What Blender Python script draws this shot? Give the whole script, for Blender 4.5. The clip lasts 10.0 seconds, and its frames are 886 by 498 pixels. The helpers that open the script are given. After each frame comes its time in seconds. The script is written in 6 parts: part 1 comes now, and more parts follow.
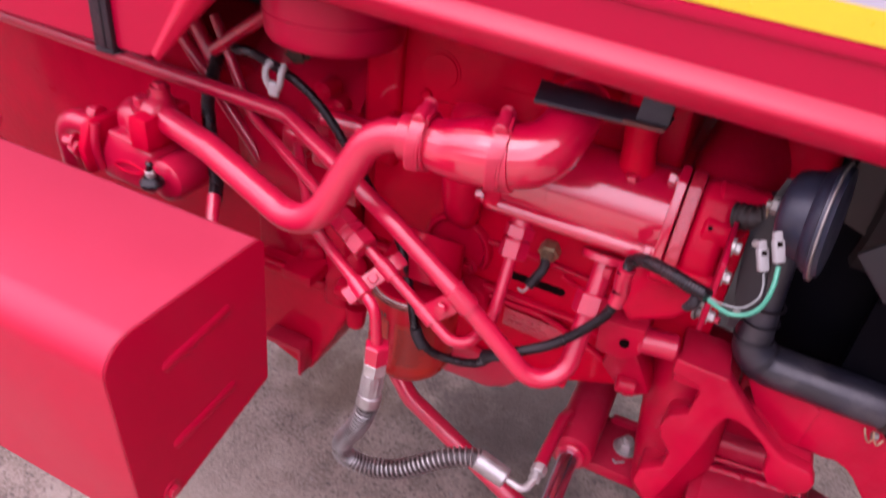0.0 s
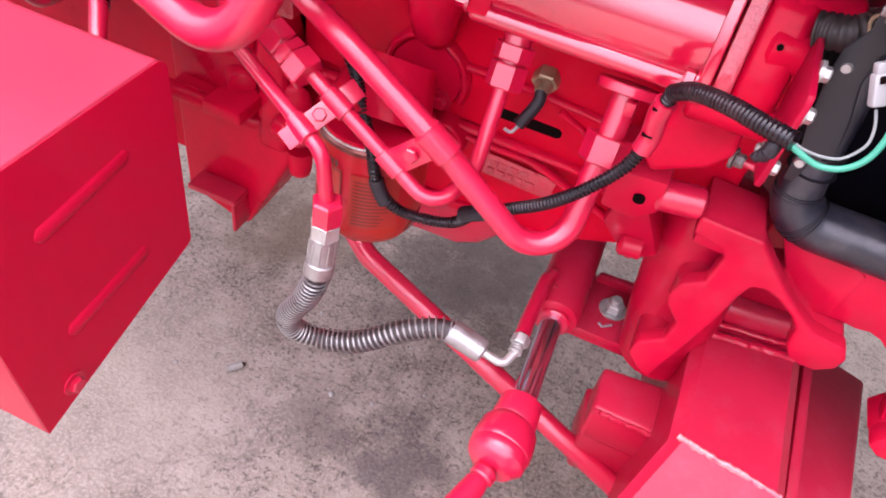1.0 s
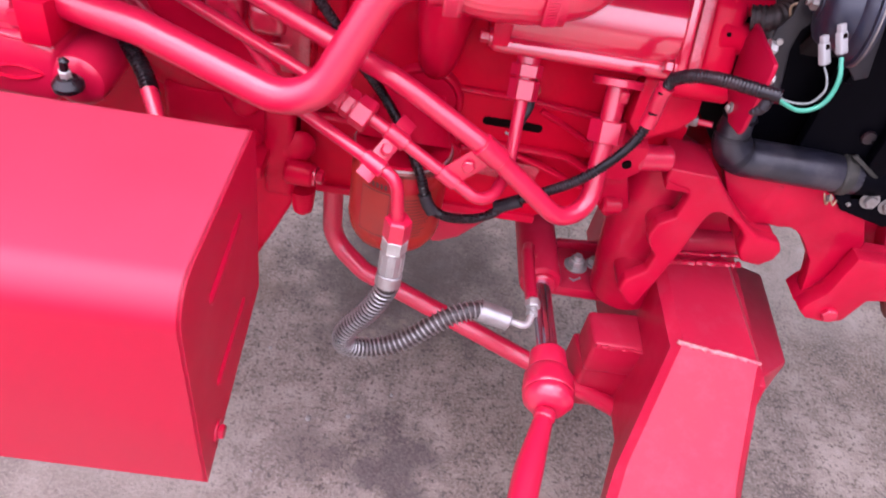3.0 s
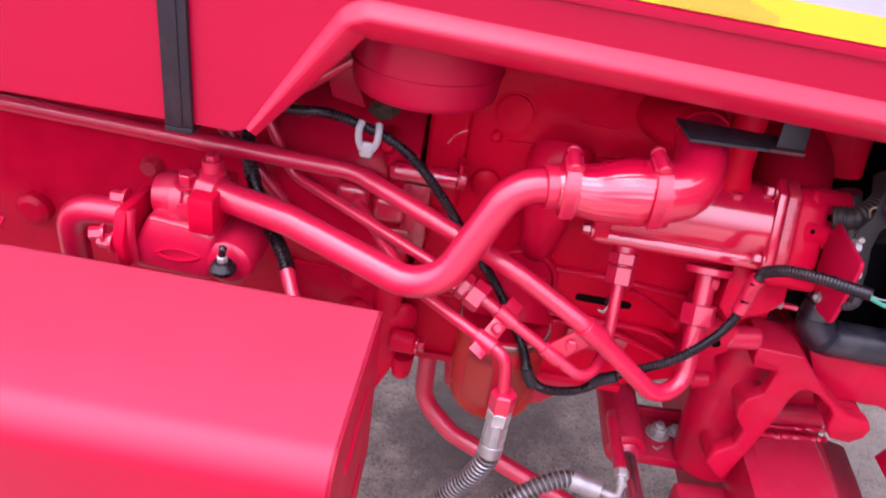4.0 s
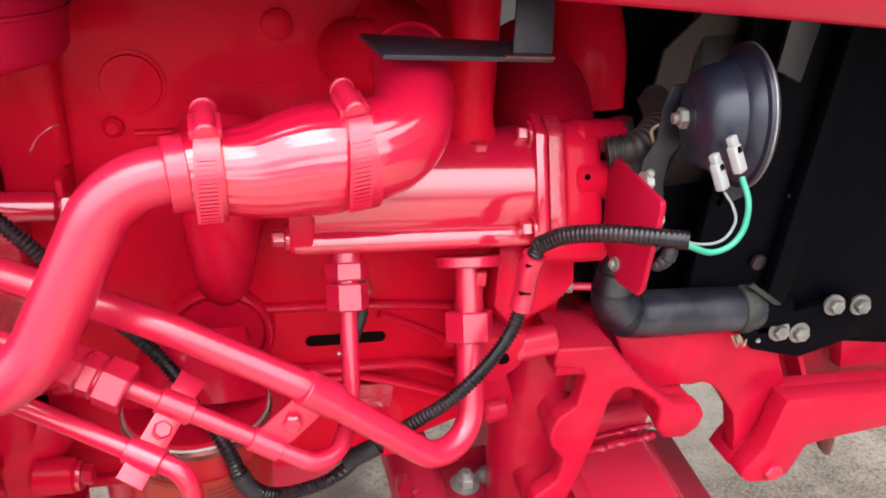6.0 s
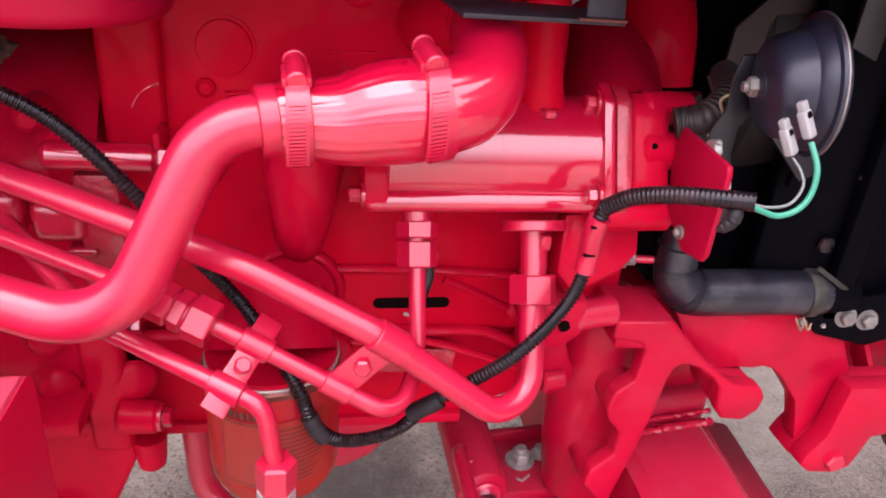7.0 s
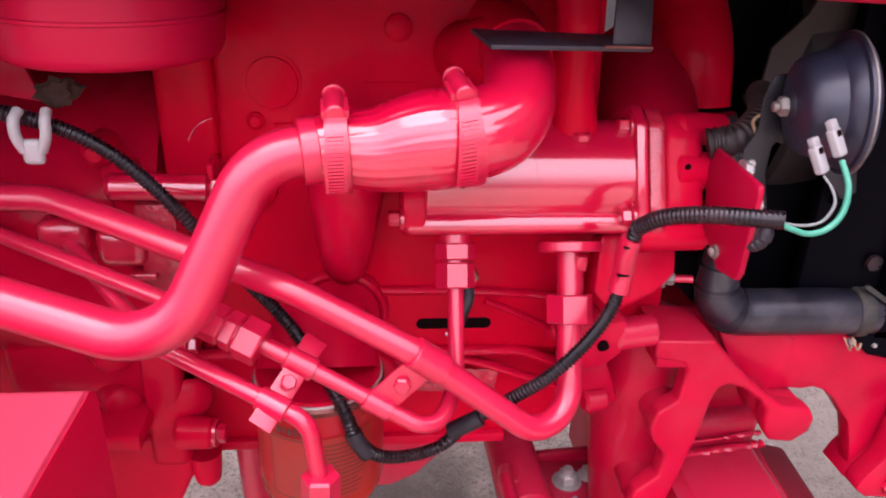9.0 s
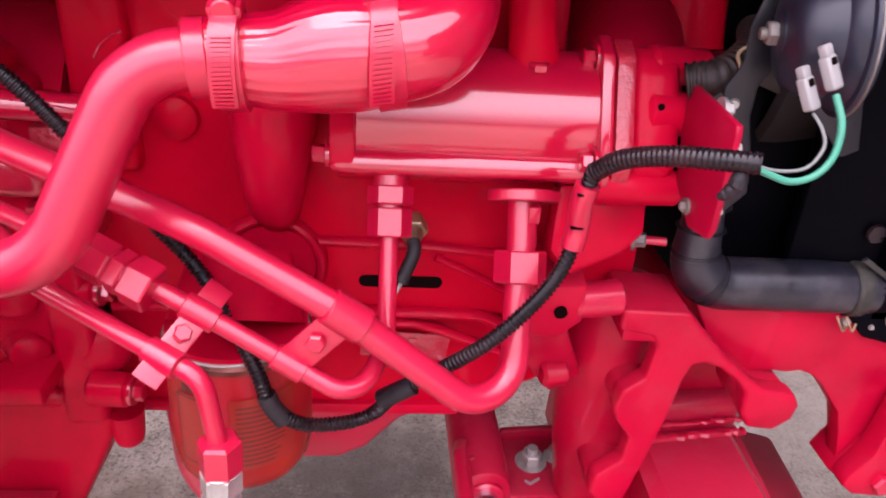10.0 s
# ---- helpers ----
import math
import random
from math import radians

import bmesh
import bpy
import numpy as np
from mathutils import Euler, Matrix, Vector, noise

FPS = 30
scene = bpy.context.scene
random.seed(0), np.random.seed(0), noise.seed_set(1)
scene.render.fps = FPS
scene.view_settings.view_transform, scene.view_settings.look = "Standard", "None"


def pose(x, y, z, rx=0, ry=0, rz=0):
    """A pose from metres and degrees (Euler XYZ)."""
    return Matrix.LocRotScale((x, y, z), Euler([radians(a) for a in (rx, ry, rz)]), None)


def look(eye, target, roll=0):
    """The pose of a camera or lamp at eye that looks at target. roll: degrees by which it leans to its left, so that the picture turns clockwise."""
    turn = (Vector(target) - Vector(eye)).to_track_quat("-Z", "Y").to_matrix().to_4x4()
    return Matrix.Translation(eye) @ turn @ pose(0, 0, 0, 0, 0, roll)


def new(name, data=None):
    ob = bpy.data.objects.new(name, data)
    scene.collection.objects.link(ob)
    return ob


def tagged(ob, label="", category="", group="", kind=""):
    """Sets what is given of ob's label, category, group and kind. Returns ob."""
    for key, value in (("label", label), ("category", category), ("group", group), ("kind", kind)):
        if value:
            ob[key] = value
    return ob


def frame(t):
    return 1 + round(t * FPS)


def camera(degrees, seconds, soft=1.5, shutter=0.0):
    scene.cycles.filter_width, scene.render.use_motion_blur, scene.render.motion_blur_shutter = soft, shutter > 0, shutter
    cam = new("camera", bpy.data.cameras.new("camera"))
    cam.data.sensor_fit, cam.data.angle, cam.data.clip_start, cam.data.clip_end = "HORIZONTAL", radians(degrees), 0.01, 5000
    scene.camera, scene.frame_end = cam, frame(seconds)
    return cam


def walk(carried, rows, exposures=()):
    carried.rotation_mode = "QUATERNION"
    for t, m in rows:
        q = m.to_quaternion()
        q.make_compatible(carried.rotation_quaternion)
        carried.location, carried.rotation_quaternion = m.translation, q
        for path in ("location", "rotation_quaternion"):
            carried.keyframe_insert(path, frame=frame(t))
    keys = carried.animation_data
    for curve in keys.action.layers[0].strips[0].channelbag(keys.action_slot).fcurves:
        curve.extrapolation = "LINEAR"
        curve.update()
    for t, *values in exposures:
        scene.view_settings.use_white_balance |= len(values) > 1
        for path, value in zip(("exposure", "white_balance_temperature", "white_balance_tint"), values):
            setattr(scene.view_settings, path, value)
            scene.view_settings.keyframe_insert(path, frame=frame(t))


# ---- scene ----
cam = camera(62.8, 10.0, soft=1.8, shutter=0.25)
PATH = [
    (0, (0.261, -0.224, 1.31), (-0.374, 1.315, 0.203), 7.1),
    (0.2, (0.237, -0.183, 1.267), (-0.276, 1.289, 0.014), 8.7),
    (0.5, (0.213, -0.144, 1.223), (-0.183, 1.233, -0.171), 11.2),
    (1, (0.194, -0.102, 1.208), (-0.158, 1.252, -0.221), 12.0),
    (1.5, (0.183, -0.111, 1.229), (-0.119, 1.285, -0.171), 10.1),
    (2, (0.124, -0.163, 1.229), (0.136, 1.268, -0.168), 11.1),
    (2.2, (0.1, -0.192, 1.227), (0.206, 1.218, -0.188), 11.2),
    (3.3, (-0.048, -0.278, 1.272), (0.066, 1.294, 0.041), 11.2),
    (3.5, (-0.065, -0.293, 1.285), (-0.097, 1.344, 0.136), 9.2),
    (4, (-0.084, -0.288, 1.311), (-0.141, 1.414, 0.263), 9.0),
    (4.2, (-0.090, -0.285, 1.306), (-0.197, 1.449, 0.315), 7.5),
    (4.5, (-0.091, -0.195, 1.287), (0.009, 1.539, 0.295), 6.4),
    (5, (-0.059, -0.102, 1.225), (0.288, 1.633, 0.293), 7.8),
    (5.5, (0.005, -0.059, 1.196), (0.499, 1.668, 0.317), 5.6),
    (5.7, (0.024, -0.056, 1.185), (0.555, 1.658, 0.301), 5.5),
    (6.8, (0.018, -0.099, 1.149), (0.363, 1.658, 0.257), 3.9),
    (7, (0.011, -0.095, 1.149), (0.36, 1.664, 0.262), 4.9),
    (7.5, (-0.001, -0.085, 1.15), (0.29, 1.685, 0.264), 4.6),
    (7.7, (-0.014, -0.084, 1.147), (0.212, 1.706, 0.286), 3.6),
    (8, (-0.04, -0.085, 1.152), (0.1, 1.703, 0.267), 3.5),
    (8.5, (-0.042, -0.085, 1.148), (0.14, 1.7, 0.264), 4.2),
    (8.7, (-0.009, -0.086, 1.159), (0.165, 1.697, 0.269), 3.1),
    (9, (0.023, -0.114, 1.157), (0.217, 1.692, 0.319), 2.1),
    (9.5, (0.068, -0.142, 1.131), (0.24, 1.65, 0.259), 2.9),
    (10, (0.085, -0.064, 1.11), (0.244, 1.717, 0.213), 4.1),
]
EXPOSURE = [(0, -0.36, 6500, 36), (0.5, 0.04, 6350, 22), (1, 0.26, 6250, 21), (1.5, 0.09, 6150, 26), (2, 0.21, 6050, 21), (3.5, -0.04, 6000, 27), (4.5, -0.05, 6000, 28), (5, 0.08, 6000, 26),
            (5.5, 0.37, 6450, -8), (7, 0.05, 6500, 18), (8, 0.03, 6500, 21), (9, 0.03, 6450, 25), (10, 0.0, 6500, 25)]
walk(cam, [(t, look(eye, target, roll)) for t, eye, target, roll in PATH], EXPOSURE)

# ---------------------------------------------------------------- light
sky_world = bpy.data.worlds.new("sky")
scene.world = sky_world
sky_world.use_nodes = True
wn = sky_world.node_tree.nodes
wl = sky_world.node_tree.links
sky_tex = wn.new("ShaderNodeTexSky")
sky_tex.sky_type = 'NISHITA'
sky_tex.sun_disc = False
SUN_ELEV, SUN_AZ = 68.0, 215.0
sky_tex.sun_elevation = radians(SUN_ELEV)
sky_tex.sun_rotation = radians(SUN_AZ)
sky_tex.air_density = 1.0
sky_tex.dust_density = 4.0
sky_soft = wn.new("ShaderNodeMixRGB")
sky_soft.inputs["Fac"].default_value = 0.85
sky_co = wn.new("ShaderNodeTexCoord")
sky_sep = wn.new("ShaderNodeSeparateXYZ")
sky_ramp = wn.new("ShaderNodeFloatCurve")
curve = sky_ramp.mapping.curves[0]
for k, (where, high) in enumerate([(0.0, 0.08), (0.06, 0.20), (0.20, 0.46), (0.50, 1.0), (0.80, 1.18), (1.0, 1.18)]):
    if k in (0, 5):
        curve.points[0 if k == 0 else -1].location = (where, high)
    else:
        curve.points.new(where, high)
sky_ramp.mapping.update()
sky_cloud = wn.new("ShaderNodeVectorMath")
sky_cloud.operation = 'SCALE'
sky_cloud.inputs[0].default_value = (72.0, 68.5, 77.0)
wl.new(sky_co.outputs["Generated"], sky_sep.inputs["Vector"])
wl.new(sky_sep.outputs["Z"], sky_ramp.inputs["Value"])
wl.new(sky_ramp.outputs["Value"], sky_cloud.inputs["Scale"])
wl.new(sky_tex.outputs["Color"], sky_soft.inputs["Color1"])
wl.new(sky_cloud.outputs["Vector"], sky_soft.inputs["Color2"])
wl.new(sky_soft.outputs["Color"], wn["Background"].inputs["Color"])
wn["Background"].inputs["Strength"].default_value = 0.078
sun_data = bpy.data.lights.new("sun", 'SUN')
sun_data.energy = 1.5
sun_data.angle = radians(40)
sun_data.color = (1.0, 0.96, 0.92)
sun = new("sun", sun_data)
az, el = radians(SUN_AZ), radians(SUN_ELEV)
sun.matrix_world = look((math.sin(az) * math.cos(el) * 20, math.cos(az) * math.cos(el) * 20, math.sin(el) * 20), (0, 0, 0))


# ---------------------------------------------------------------- materials
def material(name, base, rough=0.4, metal=0.0, vary=0.12, scale=14.0, bump=0.1, bump_scale=120.0, coat=0.0,
             dirt=None, dirt_amount=0.0, dirt_scale=6.0, rough_vary=0.12, dirt_from=0.45, spec=0.5, stretch=None, lit_dust=0.0, coat_rough=0.035, coat_ior=1.6):
    m = bpy.data.materials.new(name)
    m.use_nodes = True
    nt = m.node_tree
    n, l = nt.nodes, nt.links
    b = n["Principled BSDF"]
    co = n.new("ShaderNodeTexCoord")
    big = n.new("ShaderNodeTexNoise")
    big.inputs["Scale"].default_value = scale
    big.inputs["Detail"].default_value = 5
    l.new(co.outputs["Object"], big.inputs["Vector"])
    ramp = n.new("ShaderNodeMapRange")
    ramp.inputs["From Min"].default_value, ramp.inputs["From Max"].default_value = 0.3, 0.7
    ramp.inputs["To Min"].default_value, ramp.inputs["To Max"].default_value = 1 - vary, 1 + vary
    l.new(big.outputs["Fac"], ramp.inputs["Value"])
    mul = n.new("ShaderNodeVectorMath")
    mul.operation = 'SCALE'
    mul.inputs[0].default_value = base
    l.new(ramp.outputs["Result"], mul.inputs["Scale"])
    colour = mul.outputs["Vector"]
    if dirt is not None:
        dn = n.new("ShaderNodeTexNoise")
        dn.inputs["Scale"].default_value = dirt_scale
        dn.inputs["Detail"].default_value = 9
        dn.inputs["Roughness"].default_value = 0.7
        l.new(co.outputs["Object"], dn.inputs["Vector"])
        dr = n.new("ShaderNodeMapRange")
        dr.inputs["From Min"].default_value, dr.inputs["From Max"].default_value = dirt_from, dirt_from + 0.27
        dr.inputs["To Min"].default_value, dr.inputs["To Max"].default_value = 0.0, dirt_amount
        l.new(dn.outputs["Fac"], dr.inputs["Value"])
        mix = n.new("ShaderNodeMixRGB")
        mix.inputs["Color2"].default_value = (*dirt, 1)
        l.new(dr.outputs["Result"], mix.inputs["Fac"])
        l.new(colour, mix.inputs["Color1"])
        colour = mix.outputs["Color"]
    if lit_dust:
        # pale tint on upward faces: settled dust plus the paleness of lit tops
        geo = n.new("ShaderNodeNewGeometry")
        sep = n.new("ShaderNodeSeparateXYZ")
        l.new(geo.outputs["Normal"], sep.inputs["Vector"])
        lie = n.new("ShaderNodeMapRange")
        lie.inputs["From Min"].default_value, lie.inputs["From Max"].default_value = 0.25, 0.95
        lie.inputs["To Min"].default_value, lie.inputs["To Max"].default_value = 0.0, lit_dust
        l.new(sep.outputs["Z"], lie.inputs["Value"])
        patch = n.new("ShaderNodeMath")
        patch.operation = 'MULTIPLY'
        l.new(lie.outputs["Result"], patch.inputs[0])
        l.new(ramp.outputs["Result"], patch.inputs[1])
        lit_settle = n.new("ShaderNodeMixRGB")
        lit_settle.inputs["Color2"].default_value = (0.37, 0.27, 0.34, 1)
        l.new(patch.outputs["Value"], lit_settle.inputs["Fac"])
        l.new(colour, lit_settle.inputs["Color1"])
        colour = lit_settle.outputs["Color"]
    l.new(colour, b.inputs["Base Color"])
    rr = n.new("ShaderNodeMapRange")
    rr.inputs["From Min"].default_value, rr.inputs["From Max"].default_value = 0.3, 0.7
    rr.inputs["To Min"].default_value = max(0.02, rough - rough_vary)
    rr.inputs["To Max"].default_value = min(1.0, rough + rough_vary)
    l.new(big.outputs["Fac"], rr.inputs["Value"])
    l.new(rr.outputs["Result"], b.inputs["Roughness"])
    b.inputs["Metallic"].default_value = metal
    b.inputs["Specular IOR Level"].default_value = spec
    b.inputs["Coat Weight"].default_value = coat
    b.inputs["Coat Roughness"].default_value = coat_rough
    b.inputs["Coat IOR"].default_value = coat_ior
    fine = n.new("ShaderNodeTexNoise")
    fine.inputs["Scale"].default_value = bump_scale
    fine.inputs["Detail"].default_value = 4
    if stretch is None:
        l.new(co.outputs["Object"], fine.inputs["Vector"])
    else:
        along = n.new("ShaderNodeMapping")
        along.inputs["Scale"].default_value = stretch
        l.new(co.outputs["Object"], along.inputs["Vector"])
        l.new(along.outputs["Vector"], fine.inputs["Vector"])
    bp = n.new("ShaderNodeBump")
    bp.inputs["Strength"].default_value = bump
    bp.inputs["Distance"].default_value = 0.002
    l.new(fine.outputs["Fac"], bp.inputs["Height"])
    l.new(bp.outputs["Normal"], b.inputs["Normal"])
    return m


RED = (0.465, 0.0028, 0.030)
red_gloss = material("red_gloss", RED, 0.32, vary=0.07, bump=0.07, bump_scale=60, coat=1.0, rough_vary=0.06, spec=0.2, lit_dust=0.008, coat_rough=0.10, coat_ior=1.8)
red_pipe = material("red_pipe", (0.47, 0.0045, 0.036), 0.36, vary=0.08, bump=0.10, bump_scale=90, coat=0.65, rough_vary=0.06, spec=0.25, lit_dust=0.012, coat_rough=0.24, coat_ior=1.7)
red_hose = material("red_hose", RED, 0.30, vary=0.10, bump=0.5, bump_scale=26, coat=1.0, rough_vary=0.06, spec=0.3, stretch=(0.12, 2.2, 2.2), coat_ior=1.7, coat_rough=0.08)
red_sheet = material("red_sheet", (0.345, 0.0022, 0.026), 0.44, vary=0.06, scale=5, bump=0.03, bump_scale=70, coat=0.12, spec=0.12, lit_dust=0.004, coat_rough=0.2)
red_lip = material("red_lip", (0.44, 0.0026, 0.029), 0.42, vary=0.06, scale=9, bump=0.05, bump_scale=60, coat=0.55, spec=0.15, lit_dust=0.004, coat_rough=0.24, coat_ior=1.5)
red_box = material("red_box", (0.38, 0.0026, 0.026), 0.46, vary=0.10, scale=4, bump=0.05, bump_scale=30, coat=0.12, spec=0.15, lit_dust=0.11, coat_rough=0.35)
red_cast = material("red_cast", (0.46, 0.0024, 0.024), 0.38, vary=0.12, scale=22, bump=0.28, bump_scale=110, coat=0.14, coat_rough=0.10, coat_ior=1.45, spec=0.04, lit_dust=0.004)
red_axle = material("red_axle", (0.39, 0.003, 0.027), 0.40, vary=0.10, scale=9, bump=0.25, bump_scale=60, coat=0.2, coat_rough=0.28, spec=0.2, lit_dust=0.03, dirt=(0.46, 0.05, 0.085), dirt_amount=0.4, dirt_scale=24, dirt_from=0.50)
weld_dusty = material("weld_dusty", (0.46, 0.05, 0.08), 0.42, vary=0.2, scale=60, bump=0.6, bump_scale=160, coat=0.4, coat_rough=0.2, dirt=(0.50, 0.31, 0.28), dirt_amount=0.9, dirt_scale=70, dirt_from=0.42)
red_support = material("red_support", (0.41, 0.0026, 0.025), 0.40, vary=0.16, scale=13, bump=0.35, bump_scale=80, coat=0.22, coat_rough=0.16, coat_ior=1.45, spec=0.1, lit_dust=0.02,
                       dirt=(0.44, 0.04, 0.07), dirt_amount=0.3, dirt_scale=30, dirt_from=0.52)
red_pad = material("red_pad", (0.46, 0.004, 0.030), 0.34, vary=0.18, scale=40, bump=0.8, bump_scale=130, coat=0.7, coat_rough=0.22, coat_ior=1.7)
red_block = material("red_block", (0.50, 0.0022, 0.019), 0.5, vary=0.14, scale=12, bump=0.3, bump_scale=110, coat=0.08, coat_rough=0.10, coat_ior=1.45, spec=0.03)
red_rough = material("red_rough", (0.40, 0.005, 0.026), 0.36, vary=0.16, scale=30, bump=1.0, bump_scale=220, coat=0.5,
                     dirt=(0.45, 0.12, 0.12), dirt_amount=0.2, dirt_scale=40)
black_rubber = material("black_rubber", (0.012, 0.010, 0.014), 0.5, vary=0.3, scale=18, bump=0.3, bump_scale=240,
                        dirt=(0.06, 0.05, 0.048), dirt_amount=0.4, dirt_scale=26, spec=0.35)
black_plastic = material("black_plastic", (0.006, 0.004, 0.006), 0.30, vary=0.2, scale=40, bump=0.1, bump_scale=300, spec=0.38,
                         dirt=(0.045, 0.020, 0.022), dirt_amount=0.6, dirt_scale=30, dirt_from=0.46)
black_paint = material("black_paint", (0.0018, 0.0018, 0.0032), 0.5, vary=0.25, scale=9, bump=0.12, bump_scale=140,
                       dirt=(0.006, 0.005, 0.006), dirt_amount=0.2, dirt_scale=14, spec=0.03)
horn_black = material("horn_black", (0.014, 0.017, 0.031), 0.42, vary=0.3, scale=30, bump=0.15, bump_scale=160, coat=0.15, coat_rough=0.2, spec=0.4,
                      dirt=(0.035, 0.036, 0.045), dirt_amount=0.4, dirt_scale=35, dirt_from=0.48)
zinc = material("zinc", (0.46, 0.45, 0.43), 0.42, metal=0.6, vary=0.2, scale=60, bump=0.2, bump_scale=400,
                dirt=(0.25, 0.22, 0.17), dirt_amount=0.5, dirt_scale=70)
zinc_dull = material("zinc_dull", (0.235, 0.222, 0.205), 0.48, metal=0.5, vary=0.3, scale=70, bump=0.3, bump_scale=400,
                dirt=(0.14, 0.12, 0.10), dirt_amount=0.6, dirt_scale=90)
spring_steel = material("spring_steel", (0.352, 0.344, 0.336), 0.38, metal=0.85, vary=0.2, scale=40, bump=0.1)
hose_dusty = material("hose_dusty", (0.011, 0.011, 0.019), 0.40, vary=0.35, scale=20, bump=0.5, bump_scale=60, dirt=(0.085, 0.075, 0.078),
                      dirt_amount=0.6, dirt_scale=22, dirt_from=0.47, coat=0.25, coat_rough=0.25)
ferrule_grey = material("ferrule_grey", (0.368, 0.360, 0.352), 0.42, metal=0.75, vary=0.18, scale=60, bump=0.3, bump_scale=200, dirt=(0.3, 0.28, 0.25), dirt_amount=0.5, dirt_scale=50)
hose_rubber = material("hose_rubber", (0.045, 0.034, 0.032), 0.6, vary=0.25, scale=30, bump=0.2, bump_scale=300)
chrome = material("chrome", (0.62, 0.56, 0.68), 0.13, metal=0.97, vary=0.05, scale=30, bump=0.02)
brass = material("brass", (0.34, 0.26, 0.16), 0.45, metal=0.7, vary=0.3, scale=50, bump=0.3, bump_scale=300)
white_nylon = material("white_nylon", (0.275, 0.272, 0.268), 0.4, vary=0.05, scale=40, bump=0.05)
yellow_film = material("yellow_film", (0.576, 0.448, 0.010), 0.3, vary=0.04, scale=10, bump=0.02)
amber_film = material("amber_film", (0.544, 0.336, 0.024), 0.3, vary=0.04, scale=10, bump=0.02)
grey_film = material("grey_film", (0.360, 0.360, 0.416), 0.3, vary=0.04, scale=10, bump=0.02)
filter_orange = material("filter_orange", (0.34, 0.026, 0.010), 0.34, vary=0.12, scale=20, bump=0.05, spec=0.25,
                         dirt=(0.36, 0.004, 0.018), dirt_amount=0.95, dirt_scale=11, dirt_from=0.36)
rim_dark = material("rim_dark", (0.16, 0.05, 0.04), 0.35, metal=0.6, vary=0.3, scale=40, bump=0.1)
block_wall_dark = material("block_wall_dark", (0.075, 0.070, 0.068), 0.8, vary=0.2, scale=3, bump=0.4, bump_scale=60, dirt=(0.04, 0.037, 0.035), dirt_amount=0.5, dirt_scale=2)
red_matte = material("red_matte", RED, 0.42, vary=0.05, scale=6, bump=0.03, bump_scale=70, coat=0.10, spec=0.12, lit_dust=0.004)
collar_dirty = material("collar_dirty", (0.022, 0.022, 0.018), 0.6, vary=0.3, scale=30, bump=0.4, dirt=(0.12, 0.10, 0.085), dirt_amount=0.5, dirt_scale=60, dirt_from=0.5)
breather_dusty = material("breather_dusty", (0.020, 0.014, 0.013), 0.6, vary=0.3, scale=30, bump=0.3, dirt=(0.10, 0.06, 0.055), dirt_amount=0.5, dirt_scale=45)
dust_brown = material("dust_brown", (0.030, 0.022, 0.019), 0.75, vary=0.3, scale=20, bump=0.3)
post_grey = material("post_grey", (0.0085, 0.0085, 0.0125), 0.4, vary=0.2, scale=12, bump=0.1)
shelf_dark = material("shelf_dark", (0.014, 0.010, 0.016), 0.5, vary=0.4, scale=30, bump=0.1, dirt=(0.05, 0.04, 0.045), dirt_amount=0.5, dirt_scale=40)
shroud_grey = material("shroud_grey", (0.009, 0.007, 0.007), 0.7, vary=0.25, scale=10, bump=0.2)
ink_dark = material("ink_dark", (0.10, 0.02, 0.015), 0.5, vary=0.1, bump=0.02)
label_tint = material("label_tint", (0.304, 0.017, 0.010), 0.4, vary=0.08, scale=40, bump=0.02)
green_wire = material("green_wire", (0.028, 0.240, 0.152), 0.4, vary=0.05, bump=0.02)
pale_wire = material("pale_wire", (0.160, 0.176, 0.168), 0.4, vary=0.05, bump=0.02)
dark_hole = material("dark_hole", (0.004, 0.001, 0.001), 0.8, vary=0.1, bump=0.05, spec=0.05)
rag_tan = material("rag_tan", (0.040, 0.024, 0.018), 0.85, spec=0.1, vary=0.3, scale=60, bump=0.6, bump_scale=200)
stone_pale = material("stone_pale", (0.272, 0.256, 0.232), 0.8, vary=0.15, scale=60, bump=0.3)


